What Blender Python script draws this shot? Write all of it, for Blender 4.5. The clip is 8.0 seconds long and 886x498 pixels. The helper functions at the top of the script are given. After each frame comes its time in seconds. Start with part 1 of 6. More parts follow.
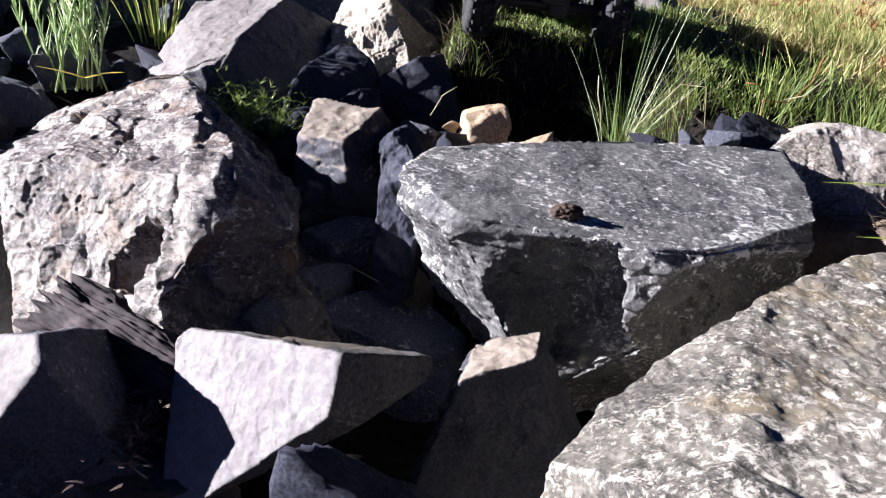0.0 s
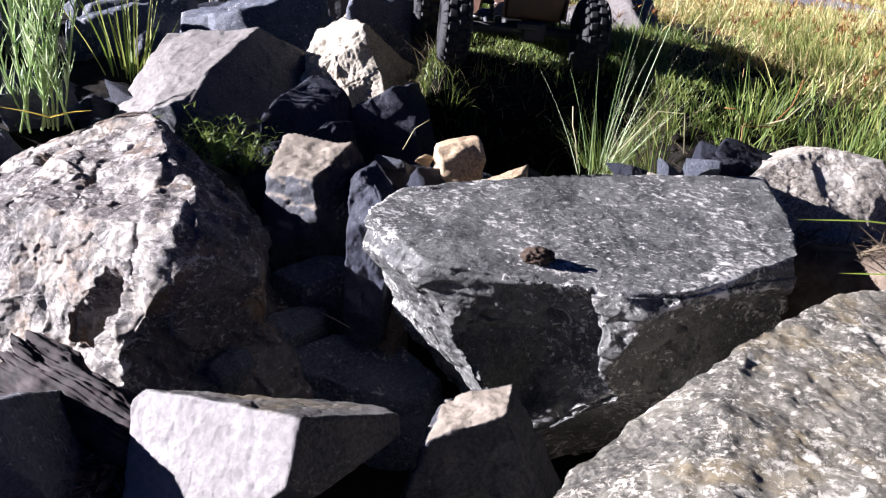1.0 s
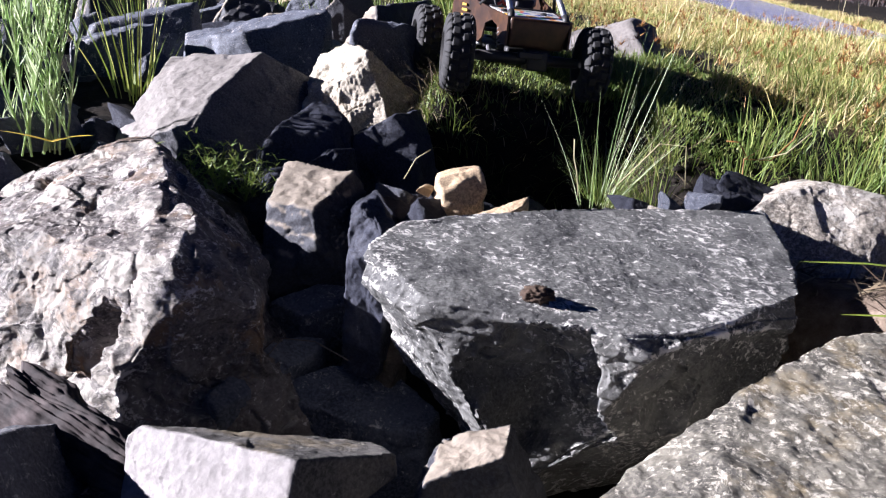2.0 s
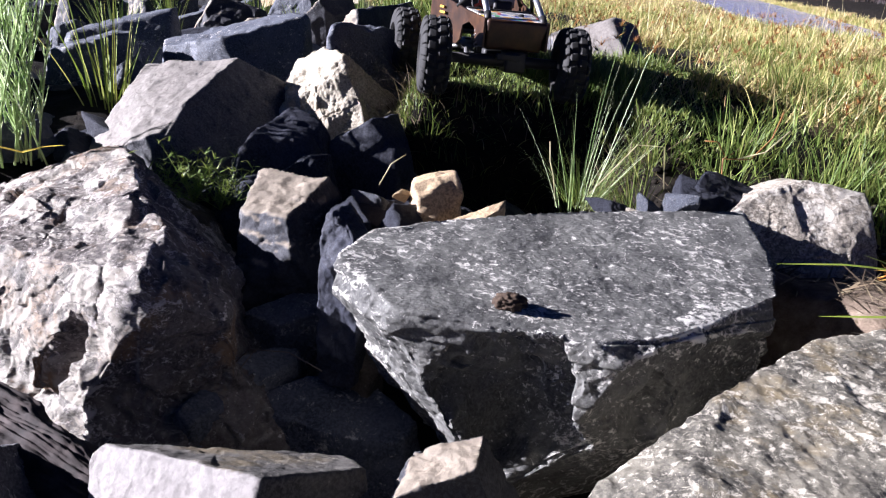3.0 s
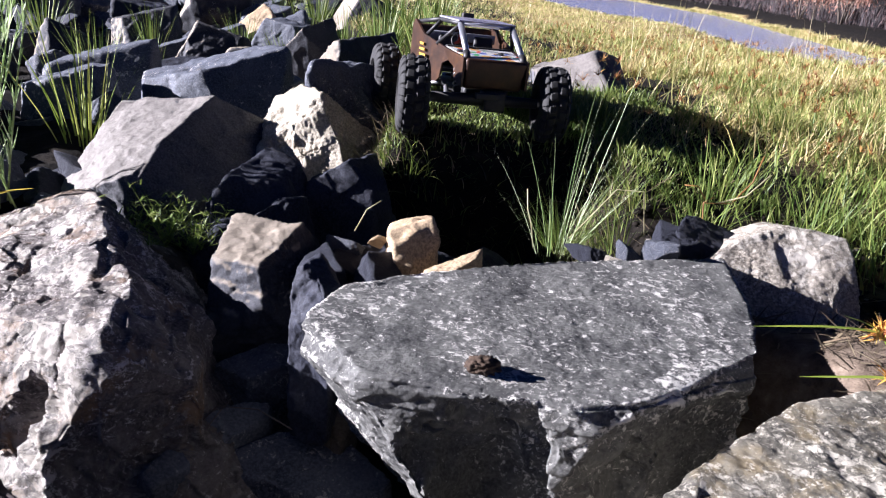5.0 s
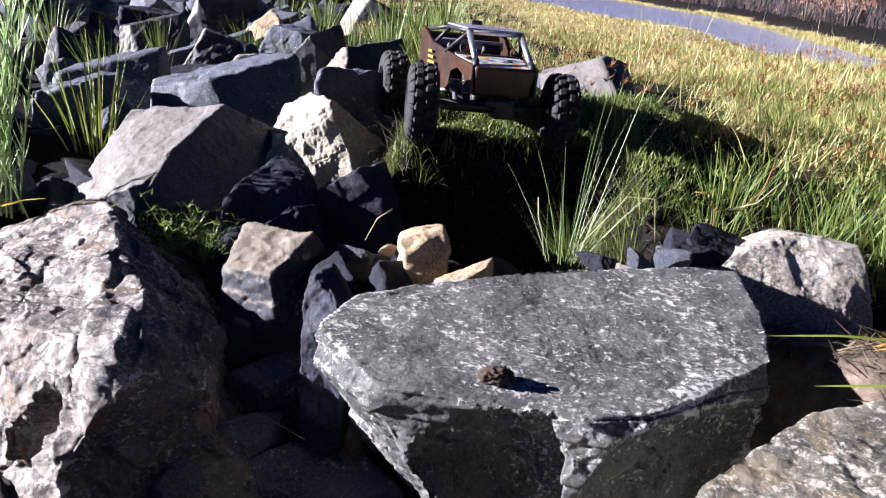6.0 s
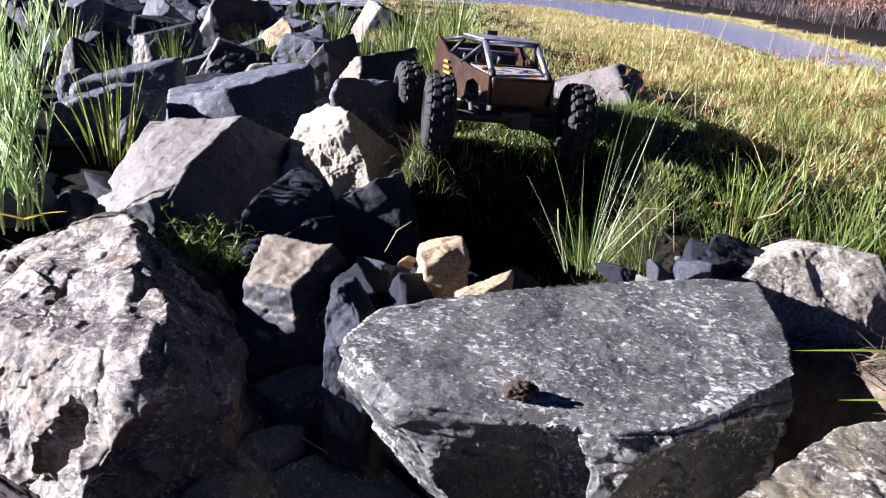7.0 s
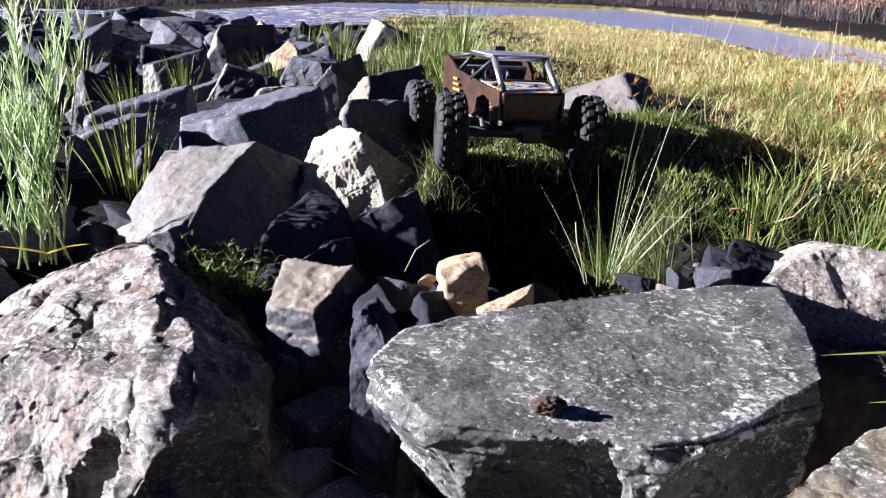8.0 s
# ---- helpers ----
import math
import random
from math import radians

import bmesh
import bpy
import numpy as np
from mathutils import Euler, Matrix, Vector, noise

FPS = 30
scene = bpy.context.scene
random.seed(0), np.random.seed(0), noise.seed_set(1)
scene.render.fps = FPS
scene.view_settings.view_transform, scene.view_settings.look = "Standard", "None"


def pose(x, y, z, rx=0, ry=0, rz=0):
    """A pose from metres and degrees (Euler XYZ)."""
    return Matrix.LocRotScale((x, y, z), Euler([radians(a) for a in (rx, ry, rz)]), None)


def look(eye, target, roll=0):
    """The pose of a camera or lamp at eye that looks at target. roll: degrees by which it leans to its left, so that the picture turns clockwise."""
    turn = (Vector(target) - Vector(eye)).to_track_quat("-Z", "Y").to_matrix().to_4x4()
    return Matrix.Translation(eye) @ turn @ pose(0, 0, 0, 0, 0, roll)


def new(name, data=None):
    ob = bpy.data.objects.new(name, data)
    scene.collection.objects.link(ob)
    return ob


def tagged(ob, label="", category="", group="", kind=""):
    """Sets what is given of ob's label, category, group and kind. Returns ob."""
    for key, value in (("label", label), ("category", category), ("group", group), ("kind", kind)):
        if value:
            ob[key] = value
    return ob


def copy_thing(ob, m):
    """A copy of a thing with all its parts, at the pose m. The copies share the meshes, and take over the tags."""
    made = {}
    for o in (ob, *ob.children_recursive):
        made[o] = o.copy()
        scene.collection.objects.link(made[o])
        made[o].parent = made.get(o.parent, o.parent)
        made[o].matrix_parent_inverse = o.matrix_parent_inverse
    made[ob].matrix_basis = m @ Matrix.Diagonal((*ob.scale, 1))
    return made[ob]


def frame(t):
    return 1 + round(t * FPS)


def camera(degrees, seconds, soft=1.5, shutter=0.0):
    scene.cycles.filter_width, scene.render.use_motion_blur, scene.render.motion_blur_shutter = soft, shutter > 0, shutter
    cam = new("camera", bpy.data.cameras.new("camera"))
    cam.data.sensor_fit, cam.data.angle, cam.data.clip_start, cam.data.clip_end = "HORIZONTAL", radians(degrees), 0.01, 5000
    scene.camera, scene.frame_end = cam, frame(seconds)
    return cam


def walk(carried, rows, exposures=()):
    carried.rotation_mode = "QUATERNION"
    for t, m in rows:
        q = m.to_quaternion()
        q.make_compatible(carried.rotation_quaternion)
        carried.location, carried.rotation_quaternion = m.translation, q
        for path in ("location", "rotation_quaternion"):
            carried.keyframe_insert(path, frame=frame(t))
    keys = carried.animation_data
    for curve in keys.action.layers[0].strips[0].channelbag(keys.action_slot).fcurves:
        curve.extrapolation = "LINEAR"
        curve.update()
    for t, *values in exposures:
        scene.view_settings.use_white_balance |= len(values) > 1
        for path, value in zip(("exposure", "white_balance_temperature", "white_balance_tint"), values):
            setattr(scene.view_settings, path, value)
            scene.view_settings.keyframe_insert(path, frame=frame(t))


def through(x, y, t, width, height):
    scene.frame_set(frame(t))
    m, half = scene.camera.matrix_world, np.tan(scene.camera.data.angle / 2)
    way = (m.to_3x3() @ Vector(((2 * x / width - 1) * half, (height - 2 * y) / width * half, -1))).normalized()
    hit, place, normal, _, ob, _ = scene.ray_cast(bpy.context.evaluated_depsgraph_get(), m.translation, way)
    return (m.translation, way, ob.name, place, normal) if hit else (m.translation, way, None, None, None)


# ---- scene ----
EXPOSURE = 2.02
cam = camera(59.0, 8.0, soft=1.2)
# seconds, eye x y z, turn about x y z
PATH = [
    (0, -0.0305, -0.1059, 0.2380, 66.45, -6.02, 1.28),
    (0.5, -0.0028, -0.0775, 0.2458, 66.97, -4.83, 0.84),
    (1, -0.0040, -0.0611, 0.2617, 67.40, -4.84, 0.42),
    (1.5, -0.0082, -0.0550, 0.2775, 68.20, -5.60, 0.88),
    (3, 0.0180, -0.0336, 0.2839, 68.64, -4.70, -0.12),
    (3.5, 0.0298, -0.0208, 0.2892, 68.84, -4.64, -0.72),
    (4, 0.0311, -0.0079, 0.2992, 69.27, -4.85, -1.04),
    (4.5, 0.0343, -0.0012, 0.3098, 69.80, -4.87, -1.02),
    (6, 0.0264, 0.0039, 0.3223, 70.26, -4.46, -0.58),
    (6.5, 0.0208, 0.0038, 0.3273, 70.55, -4.10, -0.44),
    (7, 0.0111, 0.0045, 0.3324, 70.54, -4.03, -0.02),
    (7.5, 0.0054, 0.0010, 0.3349, 71.08, -3.42, 0.00),
    (8, 0.0000, 0.0000, 0.3400, 71.50, -1.50, 0.00),
]
walk(cam, [(t, pose(x, y, z, rx, ry, rz)) for t, x, y, z, rx, ry, rz in PATH], [(0.0, EXPOSURE, 5700, 21), (8.0, EXPOSURE, 5700, 21)])

# ---- light ----
SUN_TO = Vector((-0.92, 0.03, 0.315)).normalized()
world = bpy.data.worlds.new("sky")
scene.world = world
world.use_nodes = True
sky = world.node_tree.nodes.new("ShaderNodeTexSky")
sky.sky_type = "NISHITA"
sky.sun_disc = False
sky.sun_elevation = math.asin(SUN_TO.z)
sky.altitude, sky.air_density, sky.dust_density, sky.ozone_density = 3000, 0.1, 0.0, 10.0
sky.sun_rotation = math.atan2(SUN_TO.x, SUN_TO.y)
world.node_tree.links.new(sky.outputs[0], world.node_tree.nodes["Background"].inputs["Color"])
world.node_tree.nodes["Background"].inputs["Strength"].default_value = 0.05
sun = bpy.data.lights.new("sun", "SUN")
sun.energy, sun.angle, sun.color = 5.0, radians(0.55), (1.0, 0.95, 0.88)
new("sun", sun).matrix_world = look(SUN_TO * 50, (0, 0, 0))

# ---- tools ----
def part(name, bm, material, parent, label="", smooth=True, kind=""):
    """Links a bmesh as one mesh object under a thing or a part."""
    me = bpy.data.meshes.new(name)
    bm.to_mesh(me)
    bm.free()
    if smooth:
        me.polygons.foreach_set("use_smooth", [True] * len(me.polygons))
    me.materials.append(material)
    ob = new(name, me)
    ob.parent = parent
    return tagged(ob, label, kind=kind)


def mesh_from(name, verts, faces, material, smooth=True):
    me = bpy.data.meshes.new(name)
    verts, faces = np.asarray(verts, float), np.asarray(faces)
    k = faces.shape[1]
    me.vertices.add(len(verts))
    me.vertices.foreach_set("co", verts.ravel())
    me.loops.add(faces.size)
    me.loops.foreach_set("vertex_index", faces.ravel())
    me.polygons.add(len(faces))
    me.polygons.foreach_set("loop_start", np.arange(0, faces.size, k))
    if smooth:
        me.polygons.foreach_set("use_smooth", np.ones(len(faces), bool))
    me.update(calc_edges=True)
    me.validate()
    if material:
        me.materials.append(material)
    return new(name, me)


def hash3(i, j, k, seed):
    h = (i * 374761393 + j * 668265263 + k * 2147483647 + seed * 1274126177) & 0xFFFFFFFF
    h = ((h ^ (h >> 13)) * 1274126177) & 0xFFFFFFFF
    h = ((h ^ (h >> 16)) * 2246822519) & 0xFFFFFFFF
    return ((h ^ (h >> 15)) & 0xFFFF) / 32767.5 - 1.0


def vnoise(p, seed=0):
    """Smooth value noise, -1 to 1, at the points p (n x 3)."""
    q = np.floor(p).astype(np.int64)
    f = p - q
    f = f * f * f * (f * (f * 6 - 15) + 10)
    out = np.zeros(len(p))
    for a in (0, 1):
        for b in (0, 1):
            for c in (0, 1):
                w = (f[:, 0] if a else 1 - f[:, 0]) * (f[:, 1] if b else 1 - f[:, 1]) * (f[:, 2] if c else 1 - f[:, 2])
                out += w * hash3(q[:, 0] + a, q[:, 1] + b, q[:, 2] + c, seed)
    return out


def fbm(p, octaves=4, seed=0, gain=0.5, ridged=False):
    total, amp = np.zeros(len(p)), 1.0
    for o in range(octaves):
        n = vnoise(p * 2.03 ** o + 17.3 * o, seed + o)
        total += amp * (1 - 2 * np.abs(n) if ridged else n)
        amp *= gain
    return total


BALLS = {}


def ball(level):
    """A unit ball of triangles: its points and faces."""
    if level not in BALLS:
        bm = bmesh.new()
        bmesh.ops.create_icosphere(bm, subdivisions=level, radius=1)
        v = np.array([x.co[:] for x in bm.verts])
        f = np.array([[x.index for x in y.verts] for y in bm.faces])
        bm.free()
        BALLS[level] = (v, f)
    return BALLS[level]


def smooth_top(x):
    t = np.clip((x - 0.75) / 0.2, 0, 1)
    return t * t * (3 - 2 * t)


def split(v, f, extra):
    """Cuts every triangle in four, without smoothing; extra columns go along."""
    e = np.sort(np.vstack([f[:, [0, 1]], f[:, [1, 2]], f[:, [2, 0]]]), axis=1)
    pairs, back = np.unique(e[:, 0].astype(np.int64) * len(v) + e[:, 1], return_inverse=True)
    a, b = pairs // len(v), pairs % len(v)
    mid = (back.reshape(3, -1) + len(v))
    f2 = np.vstack([np.stack(q, 1) for q in ((f[:, 0], mid[0], mid[2]), (f[:, 1], mid[1], mid[0]), (f[:, 2], mid[2], mid[1]), (mid[0], mid[1], mid[2]))])
    return np.vstack([v, (v[a] + v[b]) / 2]), f2, np.vstack([extra, (extra[a] + extra[b]) / 2])


def shards(p, nor, cell, seed, off, tilt):
    """Height of a surface broken into angular bits: each cell of space sits higher or lower and leans its own way."""
    q = p / cell
    q = q + 0.22 * np.stack([vnoise(q * 1.1 + 31 * j, seed + 60 + j) for j in range(3)], 1)
    base = np.floor(q).astype(np.int64)
    near, height = np.full(len(q), 1e9), np.zeros(len(q))
    for a in (-1, 0, 1):
        for b in (-1, 0, 1):
            for c in (-1, 0, 1):
                i, j, k = base[:, 0] + a, base[:, 1] + b, base[:, 2] + c
                d = q - np.stack([i + 0.5 + 0.45 * hash3(i, j, k, seed), j + 0.5 + 0.45 * hash3(i, j, k, seed + 1), k + 0.5 + 0.45 * hash3(i, j, k, seed + 2)], 1)
                r = (d * d).sum(axis=1)
                hit = np.nonzero(r < near)[0]
                near[hit] = r[hit]
                i, j, k, d = i[hit], j[hit], k[hit], d[hit]
                g = np.stack([hash3(i, j, k, seed + 4), hash3(i, j, k, seed + 5), hash3(i, j, k, seed + 6)], 1)
                g -= nor[hit] * (g * nor[hit]).sum(axis=1)[:, None]
                height[hit] = off * hash3(i, j, k, seed + 3) + tilt * cell * (d * g).sum(axis=1)
    return height


def chipped(planes, level, seed, crisp=90.0, rough=0.02, grain=0.002, chips=9, chip=0.07, facets=12, facet=0.8, crag=0.0, coarse=0, calm=0.0, bed=(0.2, 0.1, 1), beds=None, bites=(), broken=(), lie=(1.0, 1.0, 1.0), lobes=(), flakes=0, foliate=0.0):
    """A broken rock: faces given by azimuth, elevation and distance from its middle, chipped and grained.
    bed: the axis of its layers; beds: (axis, thickness, depth) of coarse steps on its sides.
    lobes: further bodies of such faces grown together with it; flakes: small scars; foliate: depth of the layers' edges."""
    v, f = ball(level - coarse)
    bodies = [planes, *lobes]
    planes = [q for body in bodies for q in body]
    owner = np.concatenate([np.full(len(body), k) for k, body in enumerate(bodies)])
    n = np.array([(math.cos(radians(a)) * math.cos(radians(e)), math.sin(radians(a)) * math.cos(radians(e)), math.sin(radians(e))) for a, e, d in planes])
    dist = np.array([d for a, e, d in planes])
    reach = lambda d: np.max([1 / np.max(np.maximum(d @ n[owner == k].T, 1e-6) / dist[owner == k], axis=1) for k in range(len(bodies))], axis=0)
    ext = np.array([0.5 * sum(reach(np.array([s * np.eye(3)[i] for s in (1, -1)]))) for i in range(3)])
    d = v * np.minimum(ext, ext.max())
    d /= np.linalg.norm(d, axis=1)[:, None]
    share = np.maximum(d @ n.T, 1e-6) / dist
    size = float(ext.mean())
    if lobes:
        # each way out belongs to the body that reaches furthest
        far = np.argmin([share[:, owner == k].max(axis=1) for k in range(len(bodies))], axis=0)
        share = np.where(owner[None, :] == far[:, None], share, 1e-9)
    top = share.max(axis=1)
    wgt = (share / top[:, None]) ** crisp
    r = 1 / (top * wgt.sum(axis=1) ** (1 / crisp))
    p = d * r[:, None]
    two = np.argsort(wgt, axis=1)[:, -2:]
    rows = np.arange(len(wgt))
    bend = 1 - (n[two[:, 0]] * n[two[:, 1]]).sum(axis=1)
    edge = (share[rows, two[:, 0]] / top) ** min(crisp, 70) * np.clip(bend / 0.35, 0, 1)
    nor = wgt @ n
    nor /= np.linalg.norm(nor, axis=1)[:, None] + 1e-9
    s = np.array([seed * 3.7, seed * 1.9, seed * 5.1])
    rng = np.random.default_rng(seed)
    for _ in range(chips):
        # knock a corner or an edge off
        c = rng.normal(size=3) * (1, 1, 0.8)
        c /= np.linalg.norm(c)
        reach_c = (p @ c).max() * (1 - chip * rng.random() ** 1.5)
        a = np.maximum((p @ c - reach_c), 0)
        p = p - c * a[:, None]
        hit = (a > 1e-5)[:, None]
        nor = np.where(hit, c, nor)
    axis = np.array(bed, float) / np.linalg.norm(bed)
    # broken facets: patches planed off, each tilted a little its own way
    bent = p + 0.035 * size * np.stack([fbm(p * 4.5 / size + s + 40 * j, 3, seed + 50 + j) for j in range(3)], 1)
    for count, radius, tilt, cap in ((facets, 0.55, 0.20, 0.06), (facets * 2, 0.3, 0.22, 0.03), (flakes, 0.16, 0.26, 0.02), (flakes * 2, 0.085, 0.3, 0.012)):
        for q in rng.integers(0, len(p), count):
            far = np.sqrt(((bent - bent[q]) ** 2).sum(axis=1)) / (radius * size)
            idx = np.nonzero(far < 1)[0]
            t = np.clip((1 - far[idx]) / 0.16, 0, 1)
            c = nor[q] + rng.normal(size=3) * tilt * facet
            c /= np.linalg.norm(c)
            a = np.clip((p[idx] - p[q]) @ c + 0.12 * cap * size, -0.5 * cap * size * facet, cap * size * facet)
            hold = 1 - calm * smooth_top(abs(nor[q] @ axis))
            p[idx] -= c * (a * t * t * (3 - 2 * t) * hold)[:, None]
    # crags: sharp-edged breaks, halved at every finer cut
    amp = crag * size
    extra = np.column_stack([nor, edge])
    for step in range(coarse + 1):
        if step:
            p, f, extra = split(p, f, extra)
        hold = 1 - calm * smooth_top(np.abs(extra[:, :3] @ axis))
        push = rng.uniform(-1, 0.7, len(p)) * amp * hold
        if step:
            push[: old] = 0
        old = len(p)
        p = p + extra[:, :3] * push[:, None]
        amp *= 0.52
    nor, edge = extra[:, :3], extra[:, 3]
    nor = nor / (np.linalg.norm(nor, axis=1)[:, None] + 1e-9)
    flat = p + axis * ((p @ axis) * 1.6)[:, None]
    big = fbm(p / size * 1.5 + s, 3, seed) * rough * size
    leaf = fbm(flat * 24 + s, 4, seed + 33, gain=0.6) * grain
    fine = fbm(p * 55 + s, 4, seed + 21, gain=0.5) * grain
    lift = big + leaf * (1 - 0.6 * np.abs(nor @ axis)) + fine
    if foliate:
        # thin layers that crop out as long ragged ribs
        layer = p * 5 + axis * ((p @ axis) * 75)[:, None] + 0.5 * np.stack([vnoise(p * 22 + 9 * j, seed + 80 + j) for j in range(3)], 1)
        lift += (1 - 0.8 * calm * smooth_top(np.abs(nor @ axis))) * foliate * fbm(layer + s, 4, seed + 90, gain=0.55, ridged=True) * (0.35 + 0.65 * np.clip(0.5 + 1.5 * vnoise(p * 9 + s, seed + 95), 0, 1))
    if beds:
        axis, thick, depth = np.array(beds[0], float), beds[1], beds[2]
        axis /= np.linalg.norm(axis)
        t = p @ axis + 0.25 * thick * fbm(p * 8 + s, 2, seed + 4)
        k = np.floor(t / thick)
        step = hash3(k.astype(np.int64), np.zeros(len(k), np.int64), np.zeros(len(k), np.int64), seed)
        lift += depth * step * (1 - np.abs(nor @ axis)) ** 0.7
    for cell, off, tilt in broken:
        keep = 1 - calm * smooth_top(np.abs(nor @ (np.array(bed, float) / np.linalg.norm(bed))))
        lift += keep * shards(p * np.array(lie), nor, cell, seed + int(cell * 1000), off, tilt)
    p = p + nor * lift[:, None]
    for bx, by, bz, br in bites:
        # an angular hollow broken out of it
        b = np.array((bx, by, bz))
        away = p - b
        far = np.linalg.norm(away, axis=1)
        idx = np.nonzero(far < 1.7 * br)[0]
        cut = rng.normal(size=(11, 3))
        cut /= np.linalg.norm(cut, axis=1)[:, None]
        go = away[idx] / (far[idx] + 1e-9)[:, None]
        rad = br * np.min(rng.uniform(0.7, 1.1, 11) / np.maximum(go @ cut.T, 0.55), axis=1)
        rad *= 1 + 0.10 * fbm(p[idx] * 60 + s, 3, seed + 70) + 0.06 * fbm(p[idx] * 18 + s, 2, seed + 71)
        inside = (far[idx] < rad) & ((go * p[idx]).sum(axis=1) < 0.15 * np.linalg.norm(p[idx], axis=1))
        p[idx[inside]] = b + go[inside] * rad[inside][:, None]
    return p, f, edge


def nodes_of(name):
    m = bpy.data.materials.new(name)
    m.use_nodes = True
    t = m.node_tree
    return m, t, t.nodes["Principled BSDF"]


def add(t, kind, **values):
    node = t.nodes.new(kind)
    for k, val in values.items():
        if k in node.inputs:
            node.inputs[k].default_value = val
    return node


def noise_tex(t, vec, scale, detail=6.0, rough=0.6, distortion=0.0):
    n = add(t, "ShaderNodeTexNoise", Scale=scale, Detail=detail, Roughness=rough, Distortion=distortion)
    t.links.new(vec, n.inputs["Vector"])
    return n.outputs["Fac"]


def ramp(t, fac, stops):
    r = t.nodes.new("ShaderNodeValToRGB")
    e = r.color_ramp.elements
    while len(e) < len(stops):
        e.new(0.5)
    for el, (pos, col) in zip(e, stops):
        el.position, el.color = pos, (*col, 1) if len(col) == 3 else (col[0],) * 3 + (1,)
    t.links.new(fac, r.inputs["Fac"])
    return r.outputs["Color"]


def mix(t, fac, a, b, how="MIX"):
    m = t.nodes.new("ShaderNodeMix")
    m.data_type, m.blend_type = "RGBA", how
    for sock, val in (("Factor", fac), ("A", a), ("B", b)):
        s = next(x for x in m.inputs if x.name == sock and (x.type == "VALUE" if sock == "Factor" else x.type == "RGBA"))
        if isinstance(val, bpy.types.NodeSocket):
            t.links.new(val, s)
        else:
            s.default_value = val if sock == "Factor" else (*val, 1)
    return next(x for x in m.outputs if x.type == "RGBA")


def bump(t, bsdf, height, strength, distance):
    b = add(t, "ShaderNodeBump", Strength=strength, Distance=distance)
    t.links.new(height, b.inputs["Height"])
    t.links.new(b.outputs["Normal"], bsdf.inputs["Normal"])


def place(t, spread=10.0):
    """Object coordinates, shifted from thing to thing."""
    co, info = t.nodes.new("ShaderNodeTexCoord"), t.nodes.new("ShaderNodeObjectInfo")
    m = add(t, "ShaderNodeVectorMath")
    m.operation = "MULTIPLY_ADD"
    t.links.new(info.outputs["Random"], m.inputs[0])
    m.inputs[1].default_value = (spread,) * 3
    t.links.new(co.outputs["Object"], m.inputs[2])
    return m.outputs[0]


